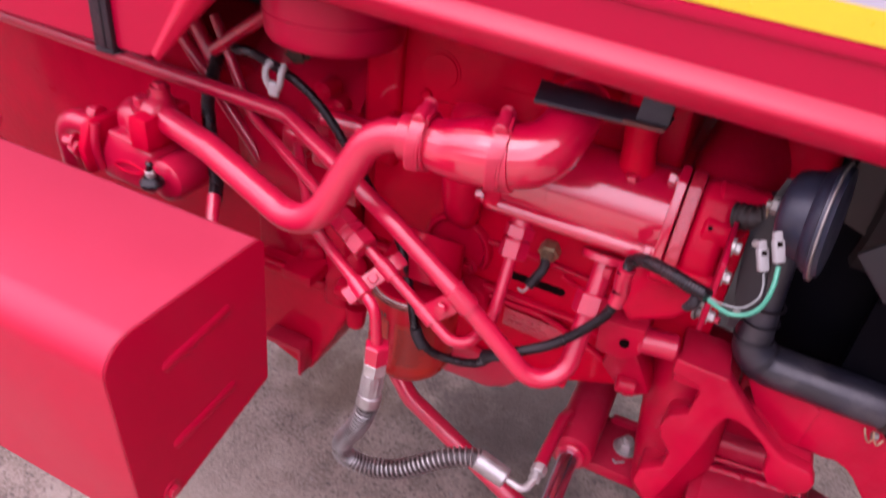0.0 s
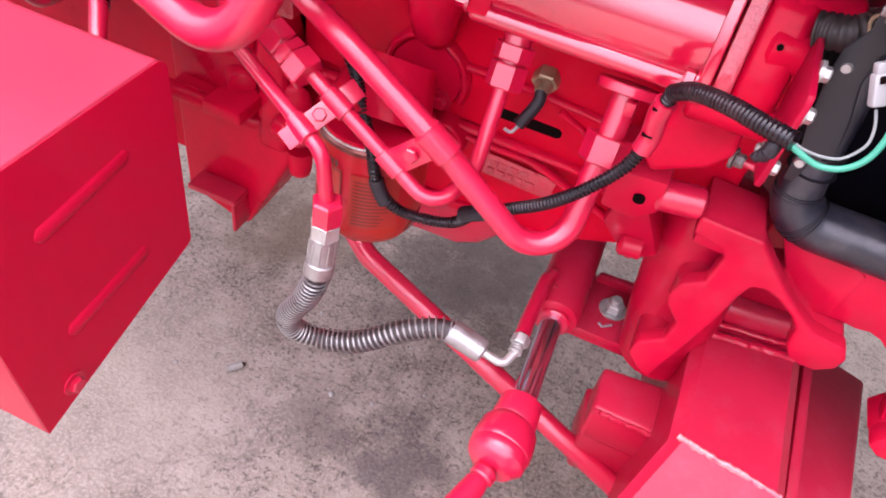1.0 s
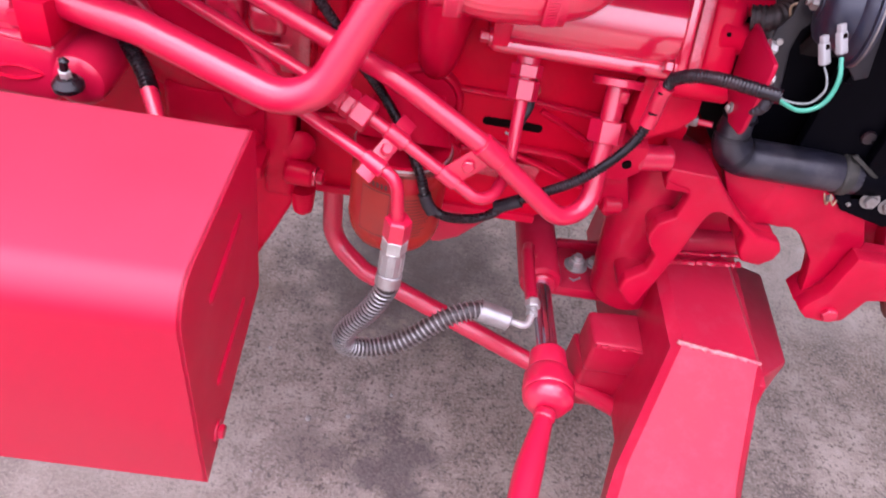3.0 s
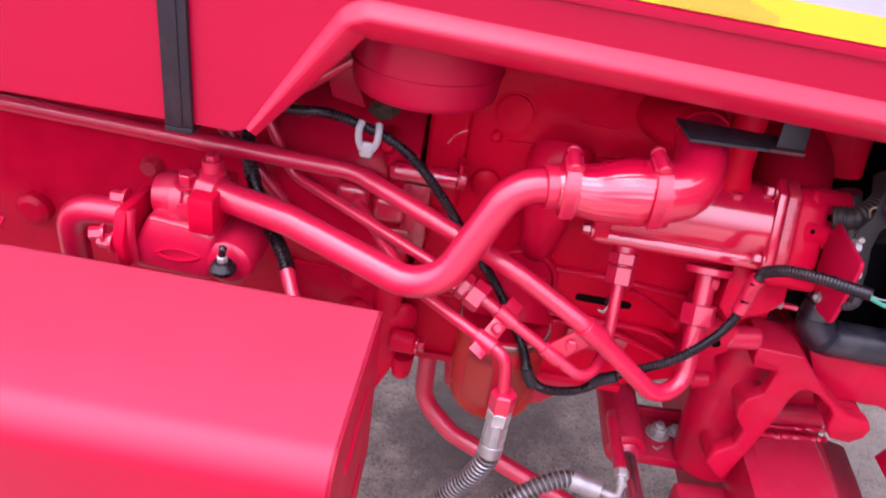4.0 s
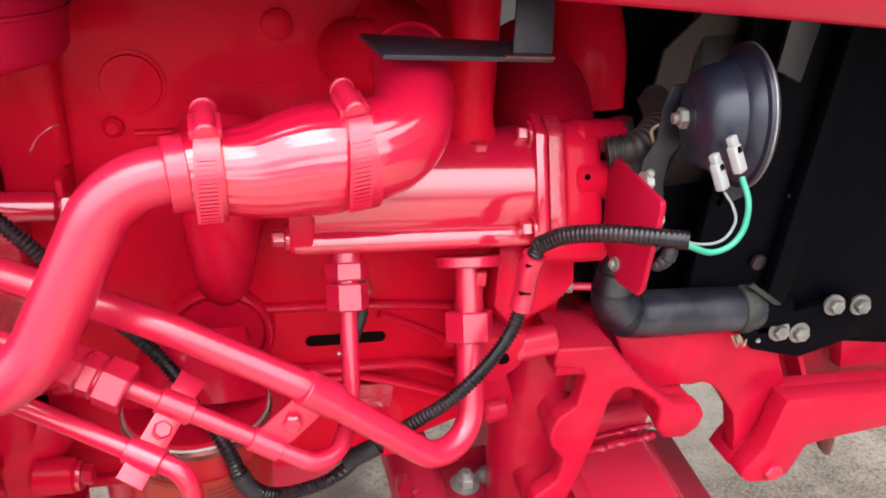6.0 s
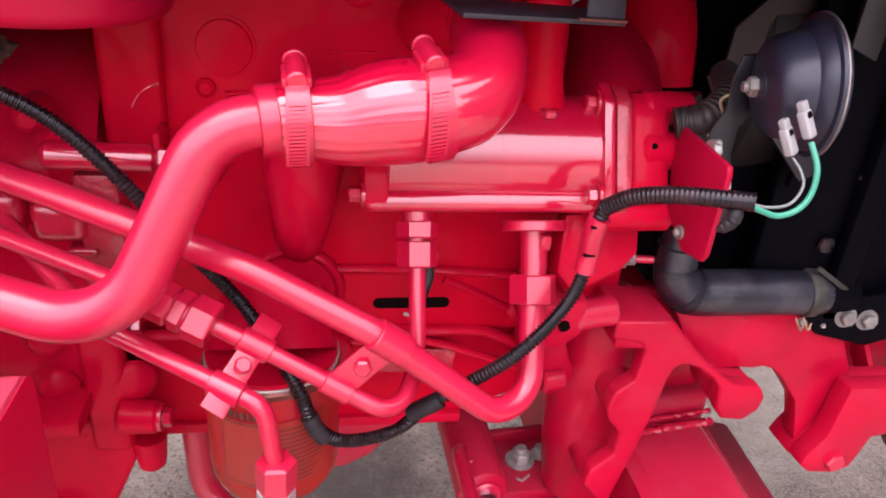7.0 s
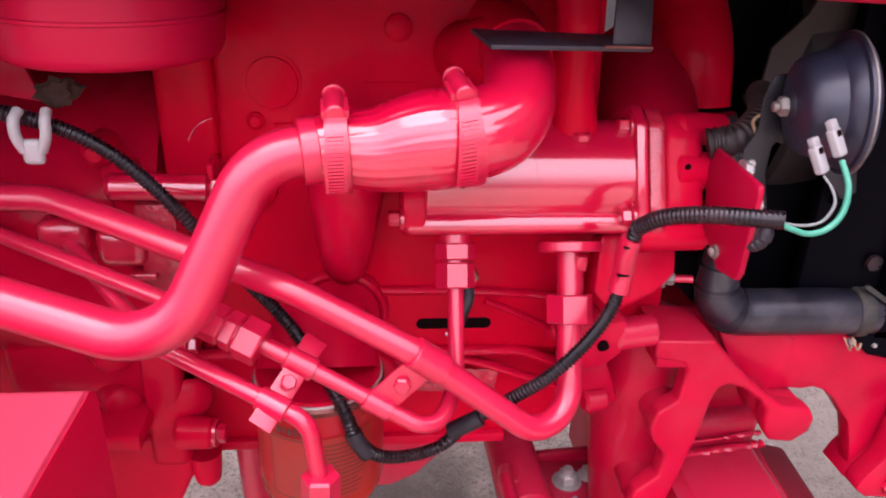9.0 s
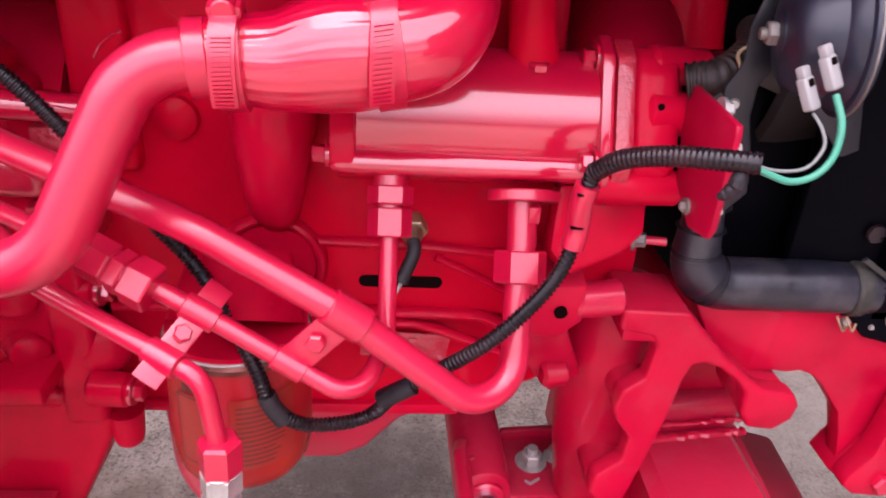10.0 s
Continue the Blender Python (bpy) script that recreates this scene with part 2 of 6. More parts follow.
def concrete_material():
    m = bpy.data.materials.new("concrete")
    m.use_nodes = True
    n, l = m.node_tree.nodes, m.node_tree.links
    b = n["Principled BSDF"]
    co = n.new("ShaderNodeTexCoord")

    def noise_node(scale, detail=8, rough=0.6):
        t = n.new("ShaderNodeTexNoise")
        t.inputs["Scale"].default_value, t.inputs["Detail"].default_value, t.inputs["Roughness"].default_value = scale, detail, rough
        l.new(co.outputs["Object"], t.inputs["Vector"])
        return t.outputs["Fac"]

    def mapped(src, lo, hi, a, c):
        r = n.new("ShaderNodeMapRange")
        for key, v in (("From Min", lo), ("From Max", hi), ("To Min", a), ("To Max", c)):
            r.inputs[key].default_value = v
        l.new(src, r.inputs["Value"])
        return r.outputs["Result"]

    def mixed(fac, c1, c2):
        mx = n.new("ShaderNodeMixRGB")
        l.new(fac, mx.inputs["Fac"])
        for slot, c in (("Color1", c1), ("Color2", c2)):
            if isinstance(c, tuple):
                mx.inputs[slot].default_value = (*c, 1)
            else:
                l.new(c, mx.inputs[slot])
        return mx.outputs["Color"]

    broad = noise_node(2.3, 6)
    mid = noise_node(13, 10, 0.7)
    grain = noise_node(150, 4, 0.6)
    speck = noise_node(55, 6, 0.75)
    stain = noise_node(2.6, 12, 0.68)
    patch = noise_node(1.7, 5, 0.55)
    c = mixed(mapped(broad, 0.35, 0.66, 0, 1), (0.192, 0.160, 0.140), (0.336, 0.294, 0.270))
    c = mixed(mapped(patch, 0.48, 0.62, 0, 0.6), c, (0.140, 0.110, 0.086))
    c = mixed(mapped(stain, 0.49, 0.66, 0, 0.85), c, (0.076, 0.062, 0.058))
    c = mixed(mapped(mid, 0.46, 0.66, 0, 0.75), c, (0.084, 0.068, 0.058))
    c = mixed(mapped(mid, 0.46, 0.34, 0, 0.45), c, (0.368, 0.328, 0.304))
    c = mixed(mapped(speck, 0.575, 0.635, 0, 0.8), c, (0.036, 0.030, 0.026))
    c = mixed(mapped(grain, 0.47, 0.60, 0, 0.55), c, (0.336, 0.300, 0.280))
    grit = noise_node(95, 3, 0.5)
    c = mixed(mapped(grit, 0.56, 0.64, 0, 0.6), c, (0.044, 0.035, 0.030))

    def blot(place, size, colour, amount, under, soft=None, rag=None):
        """An uneven patch of another colour round one place on the floor."""
        away = n.new("ShaderNodeVectorMath")
        away.operation = 'DISTANCE'
        away.inputs[1].default_value = (*place, 0.0)
        l.new(co.outputs["Object"], away.inputs[0])
        push = n.new("ShaderNodeMath")
        push.operation = 'MULTIPLY_ADD'
        rag = size * 2.6 if rag is None else rag
        push.inputs[1].default_value = rag
        l.new(ragged, push.inputs[0])
        l.new(away.outputs["Value"], push.inputs[2])
        edge = rag * 0.5
        near = size * 0.35 if soft is None else size - soft
        far = size * 1.2 if soft is None else size
        return mixed(mapped(push.outputs["Value"], edge + near, edge + far, amount, 0.0), under, colour)

    ragged = noise_node(9.0, 10, 0.7)
    c = blot((0.04, 0.50), 0.10, (0.084, 0.070, 0.076), 0.65, c, None, 0.55)
    c = blot((-0.12, 0.52), 0.07, (0.092, 0.074, 0.072), 0.5, c, None, 0.45)
    # next two: the engine's shade on the floor, put into the colour
    c = blot((0.05, 1.12), 0.30, (0.068, 0.056, 0.053), 0.75, c)
    c = blot((-0.02, 0.96), 0.20, (0.070, 0.058, 0.054), 0.65, c, None, 0.5)
    c = blot((-0.44, 0.93), 0.16, (0.120, 0.086, 0.060), 0.7, c)
    c = blot((-0.46, 0.42), 0.26, (0.336, 0.300, 0.272), 0.55, c)
    # open yard painted paler, its brighter daylight put into the colour
    c = blot((-0.4, -5.0), 5.2, (0.400, 0.364, 0.332), 0.7, c, 0.9, 0.9)
    c = blot((1.10, 1.25), 0.30, (0.304, 0.280, 0.264), 0.5, c)
    vor = n.new("ShaderNodeTexVoronoi")
    vor.feature = 'DISTANCE_TO_EDGE'
    vor.inputs["Scale"].default_value = 1.15
    warp = n.new("ShaderNodeMixRGB")
    warp.inputs["Fac"].default_value = 0.16
    l.new(co.outputs["Object"], warp.inputs["Color1"])
    wt = n.new("ShaderNodeTexNoise")
    wt.inputs["Scale"].default_value = 5
    wt.inputs["Detail"].default_value = 8
    l.new(co.outputs["Object"], wt.inputs["Vector"])
    l.new(wt.outputs["Color"], warp.inputs["Color2"])
    l.new(warp.outputs["Color"], vor.inputs["Vector"])
    crack = mapped(vor.outputs["Distance"], 0.0, 0.003, 0.3, 0.0)
    c = mixed(crack, c, (0.06, 0.054, 0.05))
    warm = n.new("ShaderNodeVectorMath")
    warm.operation = 'MULTIPLY'
    warm.inputs[1].default_value = (1.04, 0.99, 0.90)
    l.new(c, warm.inputs[0])
    l.new(warm.outputs["Vector"], b.inputs["Base Color"])
    l.new(mapped(mid, 0.3, 0.7, 0.6, 0.92), b.inputs["Roughness"])
    add = n.new("ShaderNodeMath")
    add.operation = 'ADD'
    l.new(grain, add.inputs[0])
    l.new(mid, add.inputs[1])
    bp = n.new("ShaderNodeBump")
    bp.inputs["Strength"].default_value, bp.inputs["Distance"].default_value = 0.7, 0.003
    l.new(add.outputs["Value"], bp.inputs["Height"])
    l.new(bp.outputs["Normal"], b.inputs["Normal"])
    return m


concrete = concrete_material()


# ---------------------------------------------------------------- mesh helpers
def mesh_object(name, bm, mat, parent=None, label="", smooth=35):
    bmesh.ops.recalc_face_normals(bm, faces=bm.faces)
    me = bpy.data.meshes.new(name)
    bm.to_mesh(me)
    bm.free()
    for p in me.polygons:
        p.use_smooth = True
    me.set_sharp_from_angle(angle=radians(smooth))
    me.materials.append(mat)
    ob = new(name, me)
    if parent is not None:
        ob.parent = parent
        ob.matrix_parent_inverse = parent.matrix_basis.inverted()
    if label:
        ob["label"] = label
    return ob


def part(name, bm, mat, parent, label=""):
    return mesh_object(name, bm, mat, parent, label)


def thing(name, place, label, category, group=""):
    ob = new(name)
    ob.empty_display_size = 0.02
    ob.matrix_basis = Matrix.Translation(place)
    return tagged(ob, label, category, group)


def V(*a):
    return Vector(a)


def filleted(points, radius, steps=8):
    pts = [Vector(p) for p in points]
    out = [pts[0]]
    for k in range(1, len(pts) - 1):
        a, b, c = pts[k - 1], pts[k], pts[k + 1]
        r = radius[k] if isinstance(radius, dict) and k in radius else (radius if not isinstance(radius, dict) else 0.02)
        u, w = (a - b).normalized(), (c - b).normalized()
        ang = u.angle(w)
        if ang > math.pi - 0.02:
            out.append(b)
            continue
        d = min(r / math.tan(ang / 2), 0.49 * (a - b).length, 0.49 * (c - b).length)
        r = d * math.tan(ang / 2)
        centre = b + (u + w).normalized() * (r / math.sin(ang / 2))
        s, e = b + u * d - centre, b + w * d - centre
        turn = s.angle(e)
        axis = s.cross(e).normalized()
        for i in range(steps + 1):
            out.append(centre + Matrix.Rotation(turn * i / steps, 3, axis) @ s)
    out.append(pts[-1])
    return out


def smooth_path(points, per=8):
    """Catmull-Rom through the points."""
    p = [Vector(q) for q in points]
    p = [2 * p[0] - p[1]] + p + [2 * p[-1] - p[-2]]
    out = []
    for k in range(1, len(p) - 2):
        for i in range(per):
            t = i / per
            out.append(0.5 * ((2 * p[k]) + (p[k + 1] - p[k - 1]) * t + (2 * p[k - 1] - 5 * p[k] + 4 * p[k + 1] - p[k + 2]) * t * t
                              + (3 * p[k] - p[k - 1] - 3 * p[k + 1] + p[k + 2]) * t ** 3))
    out.append(p[-2])
    return out


def frames_along(path):
    """Tangent, side and up at every point, carried along without twist."""
    res = []
    side = None
    for k, p in enumerate(path):
        t = (path[min(k + 1, len(path) - 1)] - path[max(k - 1, 0)]).normalized()
        if side is None:
            side = t.cross(V(0, 0, 1)) if abs(t.z) < 0.9 else t.cross(V(0, 1, 0))
        side = (side - t * side.dot(t)).normalized()
        res.append((t, side, t.cross(side)))
    return res


def add_tube(bm, path, radius, seg=20, caps=True):
    path = [Vector(p) for p in path]
    rings = []
    for k, (p, (t, s, u)) in enumerate(zip(path, frames_along(path))):
        r = radius[k] if isinstance(radius, (list, tuple)) else radius
        rings.append([bm.verts.new(p + (s * math.cos(a) + u * math.sin(a)) * r) for a in (2 * math.pi * i / seg for i in range(seg))])
    for a, b in zip(rings, rings[1:]):
        for i in range(seg):
            bm.faces.new((a[i], a[(i + 1) % seg], b[(i + 1) % seg], b[i]))
    if caps:
        bm.faces.new(rings[0][::-1])
        bm.faces.new(rings[-1])
    return bm


def tube(path, radius, seg=20, caps=True):
    return add_tube(bmesh.new(), path, radius, seg, caps)


def add_cyl(bm, a, b, r0, r1=None, seg=24, chamfer=0.0):
    a, b = Vector(a), Vector(b)
    r1 = r0 if r1 is None else r1
    d = (b - a).normalized()
    if chamfer:
        return add_tube(bm, [a, a + d * chamfer, b - d * chamfer, b], [r0 - chamfer, r0, r1, r1 - chamfer], seg)
    return add_tube(bm, [a, b], [r0, r1], seg)


def cyl(a, b, r0, r1=None, seg=24, chamfer=0.0):
    return add_cyl(bmesh.new(), a, b, r0, r1, seg, chamfer)


def add_box(bm, lo, hi, bevel=0.0, m=None, steps=2):
    tmp = bmesh.new()
    bmesh.ops.create_cube(tmp, size=1)
    lo, hi = Vector(lo), Vector(hi)
    for v in tmp.verts:
        v.co = Vector([(lo[i] + hi[i]) / 2 + v.co[i] * (hi[i] - lo[i]) for i in range(3)])
    if bevel:
        bmesh.ops.bevel(tmp, geom=tmp.edges[:], offset=bevel, segments=steps, affect='EDGES', profile=0.5)
    if m is not None:
        bmesh.ops.transform(tmp, matrix=m, verts=tmp.verts)
    join(bm, tmp)
    return bm


def box(lo, hi, bevel=0.0, m=None, steps=2):
    return add_box(bmesh.new(), lo, hi, bevel, m, steps)


def join(bm, other):
    vmap = {v: bm.verts.new(v.co) for v in other.verts}
    for f in other.faces:
        try:
            bm.faces.new([vmap[v] for v in f.verts])
        except ValueError:
            pass
    other.free()


def add_prism(bm, outline, along, bevel=0.0, steps=2):
    """Extrudes a closed outline (list of points) by the vector along."""
    tmp = bmesh.new()
    base = [tmp.verts.new(Vector(p)) for p in outline]
    f = tmp.faces.new(base)
    ext = bmesh.ops.extrude_face_region(tmp, geom=[f])
    bmesh.ops.translate(tmp, vec=Vector(along), verts=[g for g in ext["geom"] if isinstance(g, bmesh.types.BMVert)])
    bmesh.ops.recalc_face_normals(tmp, faces=tmp.faces)
    if bevel:
        rim = [e for e in tmp.edges if len(e.link_faces) == 2 and e.calc_face_angle(0) > 0.6]
        bmesh.ops.bevel(tmp, geom=rim, offset=bevel, segments=steps, affect='EDGES', profile=0.5, clamp_overlap=True)
    bmesh.ops.triangulate(tmp, faces=[f for f in tmp.faces if len(f.verts) > 4])
    join(bm, tmp)
    return bm


def prism(outline, along, bevel=0.0, steps=2):
    return add_prism(bmesh.new(), outline, along, bevel, steps)


def add_hex(bm, a, b, across, chamfer=0.0012):
    a, b = Vector(a), Vector(b)
    d = (b - a).normalized()
    r = across / math.sqrt(3)
    return add_tube(bm, [a, a + d * chamfer, b - d * chamfer, b], [r - chamfer, r, r, r - chamfer], 6)


def hexa(a, b, across, chamfer=0.0012):
    return add_hex(bmesh.new(), a, b, across, chamfer)


def add_bolt(bm, a, direction, across=0.013, high=0.008, washer=True):
    a, d = Vector(a), Vector(direction).normalized()
    if washer:
        add_cyl(bm, a - d * 0.001, a + d * 0.0018, across * 0.85, seg=18)
    add_hex(bm, a + d * 0.0015, a + d * high, across)
    return bm


def bolt(a, direction, across=0.013, high=0.008, washer=True):
    return add_bolt(bmesh.new(), a, direction, across, high, washer)


def add_dome(bm, centre, r, axis=(0, 0, 1), squash=1.0, seg=20):
    c, ax = Vector(centre), Vector(axis).normalized()
    path, rad = [], []
    for i in range(8):
        a = math.pi / 2 * i / 7
        path.append(c + ax * (r * squash * math.sin(a)))
        rad.append(max(r * math.cos(a), 0.0004))
    return add_tube(bm, path, rad, seg)


def corrugated(path, r, pitch=0.0034, depth=0.0011, seg=14):
    """Ribbed conduit along a smooth path."""
    path = [Vector(p) for p in path]
    length, marks = 0.0, [0.0]
    for a, b in zip(path, path[1:]):
        length += (b - a).length
        marks.append(length)
    count = max(4, int(length / pitch) * 4)
    pts, rad = [], []
    k = 0
    for i in range(count + 1):
        s = length * i / count
        while k < len(path) - 2 and marks[k + 1] < s:
            k += 1
        f = (s - marks[k]) / max(marks[k + 1] - marks[k], 1e-9)
        pts.append(path[k].lerp(path[k + 1], f))
        rad.append(r - (depth if i % 4 in (2, 3) else 0.0))
    return tube(pts, rad, seg)


def coil(path, r, wire, pitch, seg=6, per=14):
    """Spring of round wire wound round a path."""
    path = [Vector(p) for p in path]
    fr = frames_along(path)
    length, marks = 0.0, [0.0]
    for a, b in zip(path, path[1:]):
        length += (b - a).length
        marks.append(length)
    count = int(length / pitch * per)
    pts, k = [], 0
    for i in range(count + 1):
        s = length * i / count
        while k < len(path) - 2 and marks[k + 1] < s:
            k += 1
        f = (s - marks[k]) / max(marks[k + 1] - marks[k], 1e-9)
        p = path[k].lerp(path[k + 1], f)
        side, up = fr[k][1].lerp(fr[k + 1][1], f).normalized(), fr[k][2].lerp(fr[k + 1][2], f).normalized()
        a = 2 * math.pi * i / per
        pts.append(p + (side * math.cos(a) + up * math.sin(a)) * r)
    return tube(pts, wire, seg)


def band(path, r, high, seg=32):
    """A flat ring round a straight bit of path from a to b."""
    a, b = path
    return add_tube(bmesh.new(), [a, a.lerp(b, 0.08), a.lerp(b, 0.92), b], [r - high, r, r, r - high], seg)


# ---------------------------------------------------------------- ground
gbm = bmesh.new()
bmesh.ops.create_grid(gbm, x_segments=40, y_segments=40, size=60)
tagged(mesh_object("ground", gbm, concrete), "stained grey concrete yard floor with fine cracks", "ground", kind="structure")


# unseen wall, added to cut the light from the far side
wbm = bmesh.new()
add_box(wbm, (-12, 1.62, 0), (12, 1.82, 4.2))
tagged(mesh_object("block_wall_north", wbm, block_wall_dark), "unseen plain dark grey wall added to block light", "wall", kind="structure")

# unseen wall, added to darken the faces turned towards +x
wbm = bmesh.new()
add_box(wbm, (2.6, -3.0, 0), (2.8, 1.62, 3.4))
tagged(mesh_object("block_wall_east", wbm, block_wall_dark), "unseen plain dark grey wall added to block light", "wall", kind="structure")


def pebble(place, size, seed, mat=stone_pale):
    rnd = random.Random(seed)
    bm = bmesh.new()
    bmesh.ops.create_icosphere(bm, subdivisions=2, radius=size)
    for v in bm.verts:
        v.co *= 1 + rnd.uniform(-0.2, 0.2)
        v.co.z *= 0.6
    ob = mesh_object("pebble", bm, mat)
    ob.matrix_basis = Matrix.Translation((place[0], place[1], size * 0.45)) @ Matrix.Rotation(rnd.uniform(0, 6), 4, 'Z')
    return tagged(ob, "small pale pebble lying on the concrete floor", "pebble", "pebbles on the floor")


for i, (px, py, ps) in enumerate([(-0.138, 0.578, 0.006), (-0.06, 0.595, 0.005), (-0.43, 0.50, 0.004), (0.02, 0.66, 0.004),
                                  (-0.25, 0.74, 0.004), (-0.33, 0.63, 0.003), (-0.05, 0.75, 0.004), (-0.22, 0.45, 0.003)]):
    pebble((px, py), ps, i)
butt = thing("paper_scrap", (-0.327, 0.539, 0.0), "small rolled scrap of pale paper on the floor", "litter")
part("roll", cyl((-0.336, 0.530, 0.0065), (-0.318, 0.552, 0.0065), 0.0065, seg=12), stone_pale, butt)
part("twist", cyl((-0.318, 0.552, 0.0055), (-0.314, 0.557, 0.005), 0.0045, 0.003, seg=10), rag_tan, butt)

# ---------------------------------------------------------------- hood
HY = 0.292                     # outer face of the hood's side


def hood_z(x):
    return 1.168 - 0.030 * x


hood = thing("hood", (0.1, 0.62, 1.14), "glossy red sheet-metal tractor hood with rolled lower lip", "hood")
side_line = [(-0.95, 1.036), (-0.305, 1.034), (-0.291, 1.040), (-0.226, 1.128), (-0.214, 1.144), (-0.195, hood_z(-0.195) - 0.010),
             (1.25, hood_z(1.25) - 0.010), (1.25, 1.46), (-0.95, 1.52)]
part("side_panel", prism([(x, HY + 0.006, z) for x, z in side_line], (0, 0.004, 0), 0.0), red_sheet, hood)
part("top_panel", prism([(-0.95, HY + 0.006, 1.52), (-0.95, 0.34, 1.56), (-0.95, 0.62, 1.58), (-0.95, 0.90, 1.56), (-0.95, 0.948, 1.52),
                         (-0.95, 0.944, 1.515), (-0.95, 0.62, 1.57), (-0.95, HY + 0.010, 1.515)], (2.2, 0, -0.06), 0.0), red_sheet, hood)
part("far_panel", prism([(x, 0.944, z) for x, z in side_line], (0, 0.004, 0), 0.0), red_sheet, hood)


def swept_profile(path, profile, out_axis=V(0, -1, 0), taper=None):
    """Sweeps (outward, down) profile points along a path that lies in an x-z plane."""
    bm = bmesh.new()
    rings = []
    for k, p in enumerate(path):
        t = (path[min(k + 1, len(path) - 1)] - path[max(k - 1, 0)]).normalized()
        down = t.cross(out_axis).normalized()
        if down.z > 0 and abs(t.x) > 0.2:
            down = -down
        f = 1.0 if taper is None else taper(k, p)
        rings.append([bm.verts.new(p + out_axis * (o * f - 0.005 * (1 - f)) + down * d * (0.3 + 0.7 * f)) for o, d in profile])
    n = len(profile)
    for a, b in zip(rings, rings[1:]):
        for i in range(n):
            bm.faces.new((a[i], a[(i + 1) % n], b[(i + 1) % n], b[i]))
    bm.faces.new(rings[0])
    bm.faces.new(rings[-1][::-1])
    return bm


lip_path = filleted([(-0.296, HY, 1.040), (-0.212, HY, hood_z(-0.212) + 0.002), (1.25, HY, hood_z(1.25))], 0.045, 10)
LIP = [(-0.010, 0.006), (-0.006, 0.0075), (-0.0050, 0.0105), (0.0015, 0.0165), (0.0036, 0.0190), (0.0045, 0.0212), (0.0042, 0.0235), (-0.0020, 0.0310), (-0.0085, 0.0390), (-0.0120, 0.0415),
       (-0.030, 0.0430), (-0.030, 0.0410), (-0.0125, 0.0395), (-0.0040, 0.0300), (0.0020, 0.0230), (-0.005, 0.0140)]
part("lip", swept_profile(lip_path, LIP, taper=lambda k, p: min(1.0, max(0.0, (p.x + 0.296) / 0.085))), red_lip, hood)
# pressed line above the lip, and the film stripes over it
crease = [V(x, HY + 0.0055, hood_z(x) + 0.026 + 0.006 * x) for x in (-0.14, 0.1, 0.4, 0.8, 1.25)]
part("crease", swept_profile(crease, [(-0.001, -0.0060), (0.0022, -0.0045), (0.0030, 0.0020), (0.0026, 0.0034), (-0.001, 0.0046)]), red_sheet, hood)


def film(lower, upper, y, xs):
    bm = bmesh.new()
    lo = [bm.verts.new((x, y, lower(x))) for x in xs]
    hi = [bm.verts.new((x, y, upper(x))) for x in xs]
    lo2 = [bm.verts.new((x, y + 0.0006, lower(x))) for x in xs]
    hi2 = [bm.verts.new((x, y + 0.0006, upper(x))) for x in xs]
    for i in range(len(xs) - 1):
        bm.faces.new((lo[i], lo[i + 1], hi[i + 1], hi[i]))
        bm.faces.new((lo2[i + 1], lo2[i], hi2[i], hi2[i + 1]))
        bm.faces.new((lo[i], lo2[i], lo2[i + 1], lo[i + 1]))
        bm.faces.new((hi[i + 1], hi2[i + 1], hi2[i], hi[i]))
    bm.faces.new((lo[0], hi[0], hi2[0], lo2[0]))
    bm.faces.new((lo[-1], lo2[-1], hi2[-1], hi[-1]))
    return bm


stripe_lo = lambda x: hood_z(x) + 0.033 + 0.006 * x
stripe_hi = lambda x: stripe_lo(x) + 0.0205
xs = [-0.10 + 0.05 * i for i in range(25)]
part("yellow_stripe", film(stripe_lo, stripe_hi, HY + 0.0045, xs), yellow_film, hood, "bright yellow adhesive stripe")
part("grey_stripe", film(stripe_hi, lambda x: stripe_hi(x) + 0.018, HY + 0.0045, xs), grey_film, hood, "light grey adhesive stripe")
part("amber_flash", film(lambda x: stripe_lo(x) + 0.002, lambda x: stripe_lo(x) + 0.004 + max(0.0, 0.016 - abs(x - 0.075) * 0.28), HY + 0.0035,
                         [0.03 + 0.01 * i for i in range(10)]), amber_film, hood, "amber flash printed in the stripe")
strap_bm = bmesh.new()
add_box(strap_bm, (-0.366, HY - 0.001, 1.032), (-0.341, HY + 0.006, 1.50), 0.0015)
add_box(strap_bm, (-0.358, HY - 0.0025, 1.033), (-0.349, HY + 0.002, 1.50), 0.001)
add_box(strap_bm, (-0.366, HY - 0.001, 1.026), (-0.341, HY + 0.03, 1.032), 0.001)
part("strap", strap_bm, black_rubber, hood, "black ribbed rubber strap")
# two added dark sheets stand in for the deep shade under the hood
part("void_sheet", box((-0.95, 0.600, 0.94), (-0.120, 0.606, 1.54), 0.001), shroud_grey, hood, "dark sheet added for the shaded void behind the air cleaner")
part("rear_void_sheet", box((-0.952, HY + 0.02, 0.94), (-0.946, 0.94, 1.50), 0.001), shroud_grey, hood, "dark sheet added to close the shaded rear of the engine bay")
part("edge_tube", tube([(-0.325, 0.420, 1.004), (-0.236, 0.420, 1.071), (-0.19, 0.42, 1.105)], 0.0075, 14), red_gloss, hood, "red stay along the hood's rear cut-out")
part("corner_gusset", prism([(-0.262, 0.43, 1.075), (-0.230, 0.43, 1.075), (-0.212, 0.43, 1.024), (-0.248, 0.43, 1.030)], (0, 0.004, 0), 0.001), red_sheet, hood)

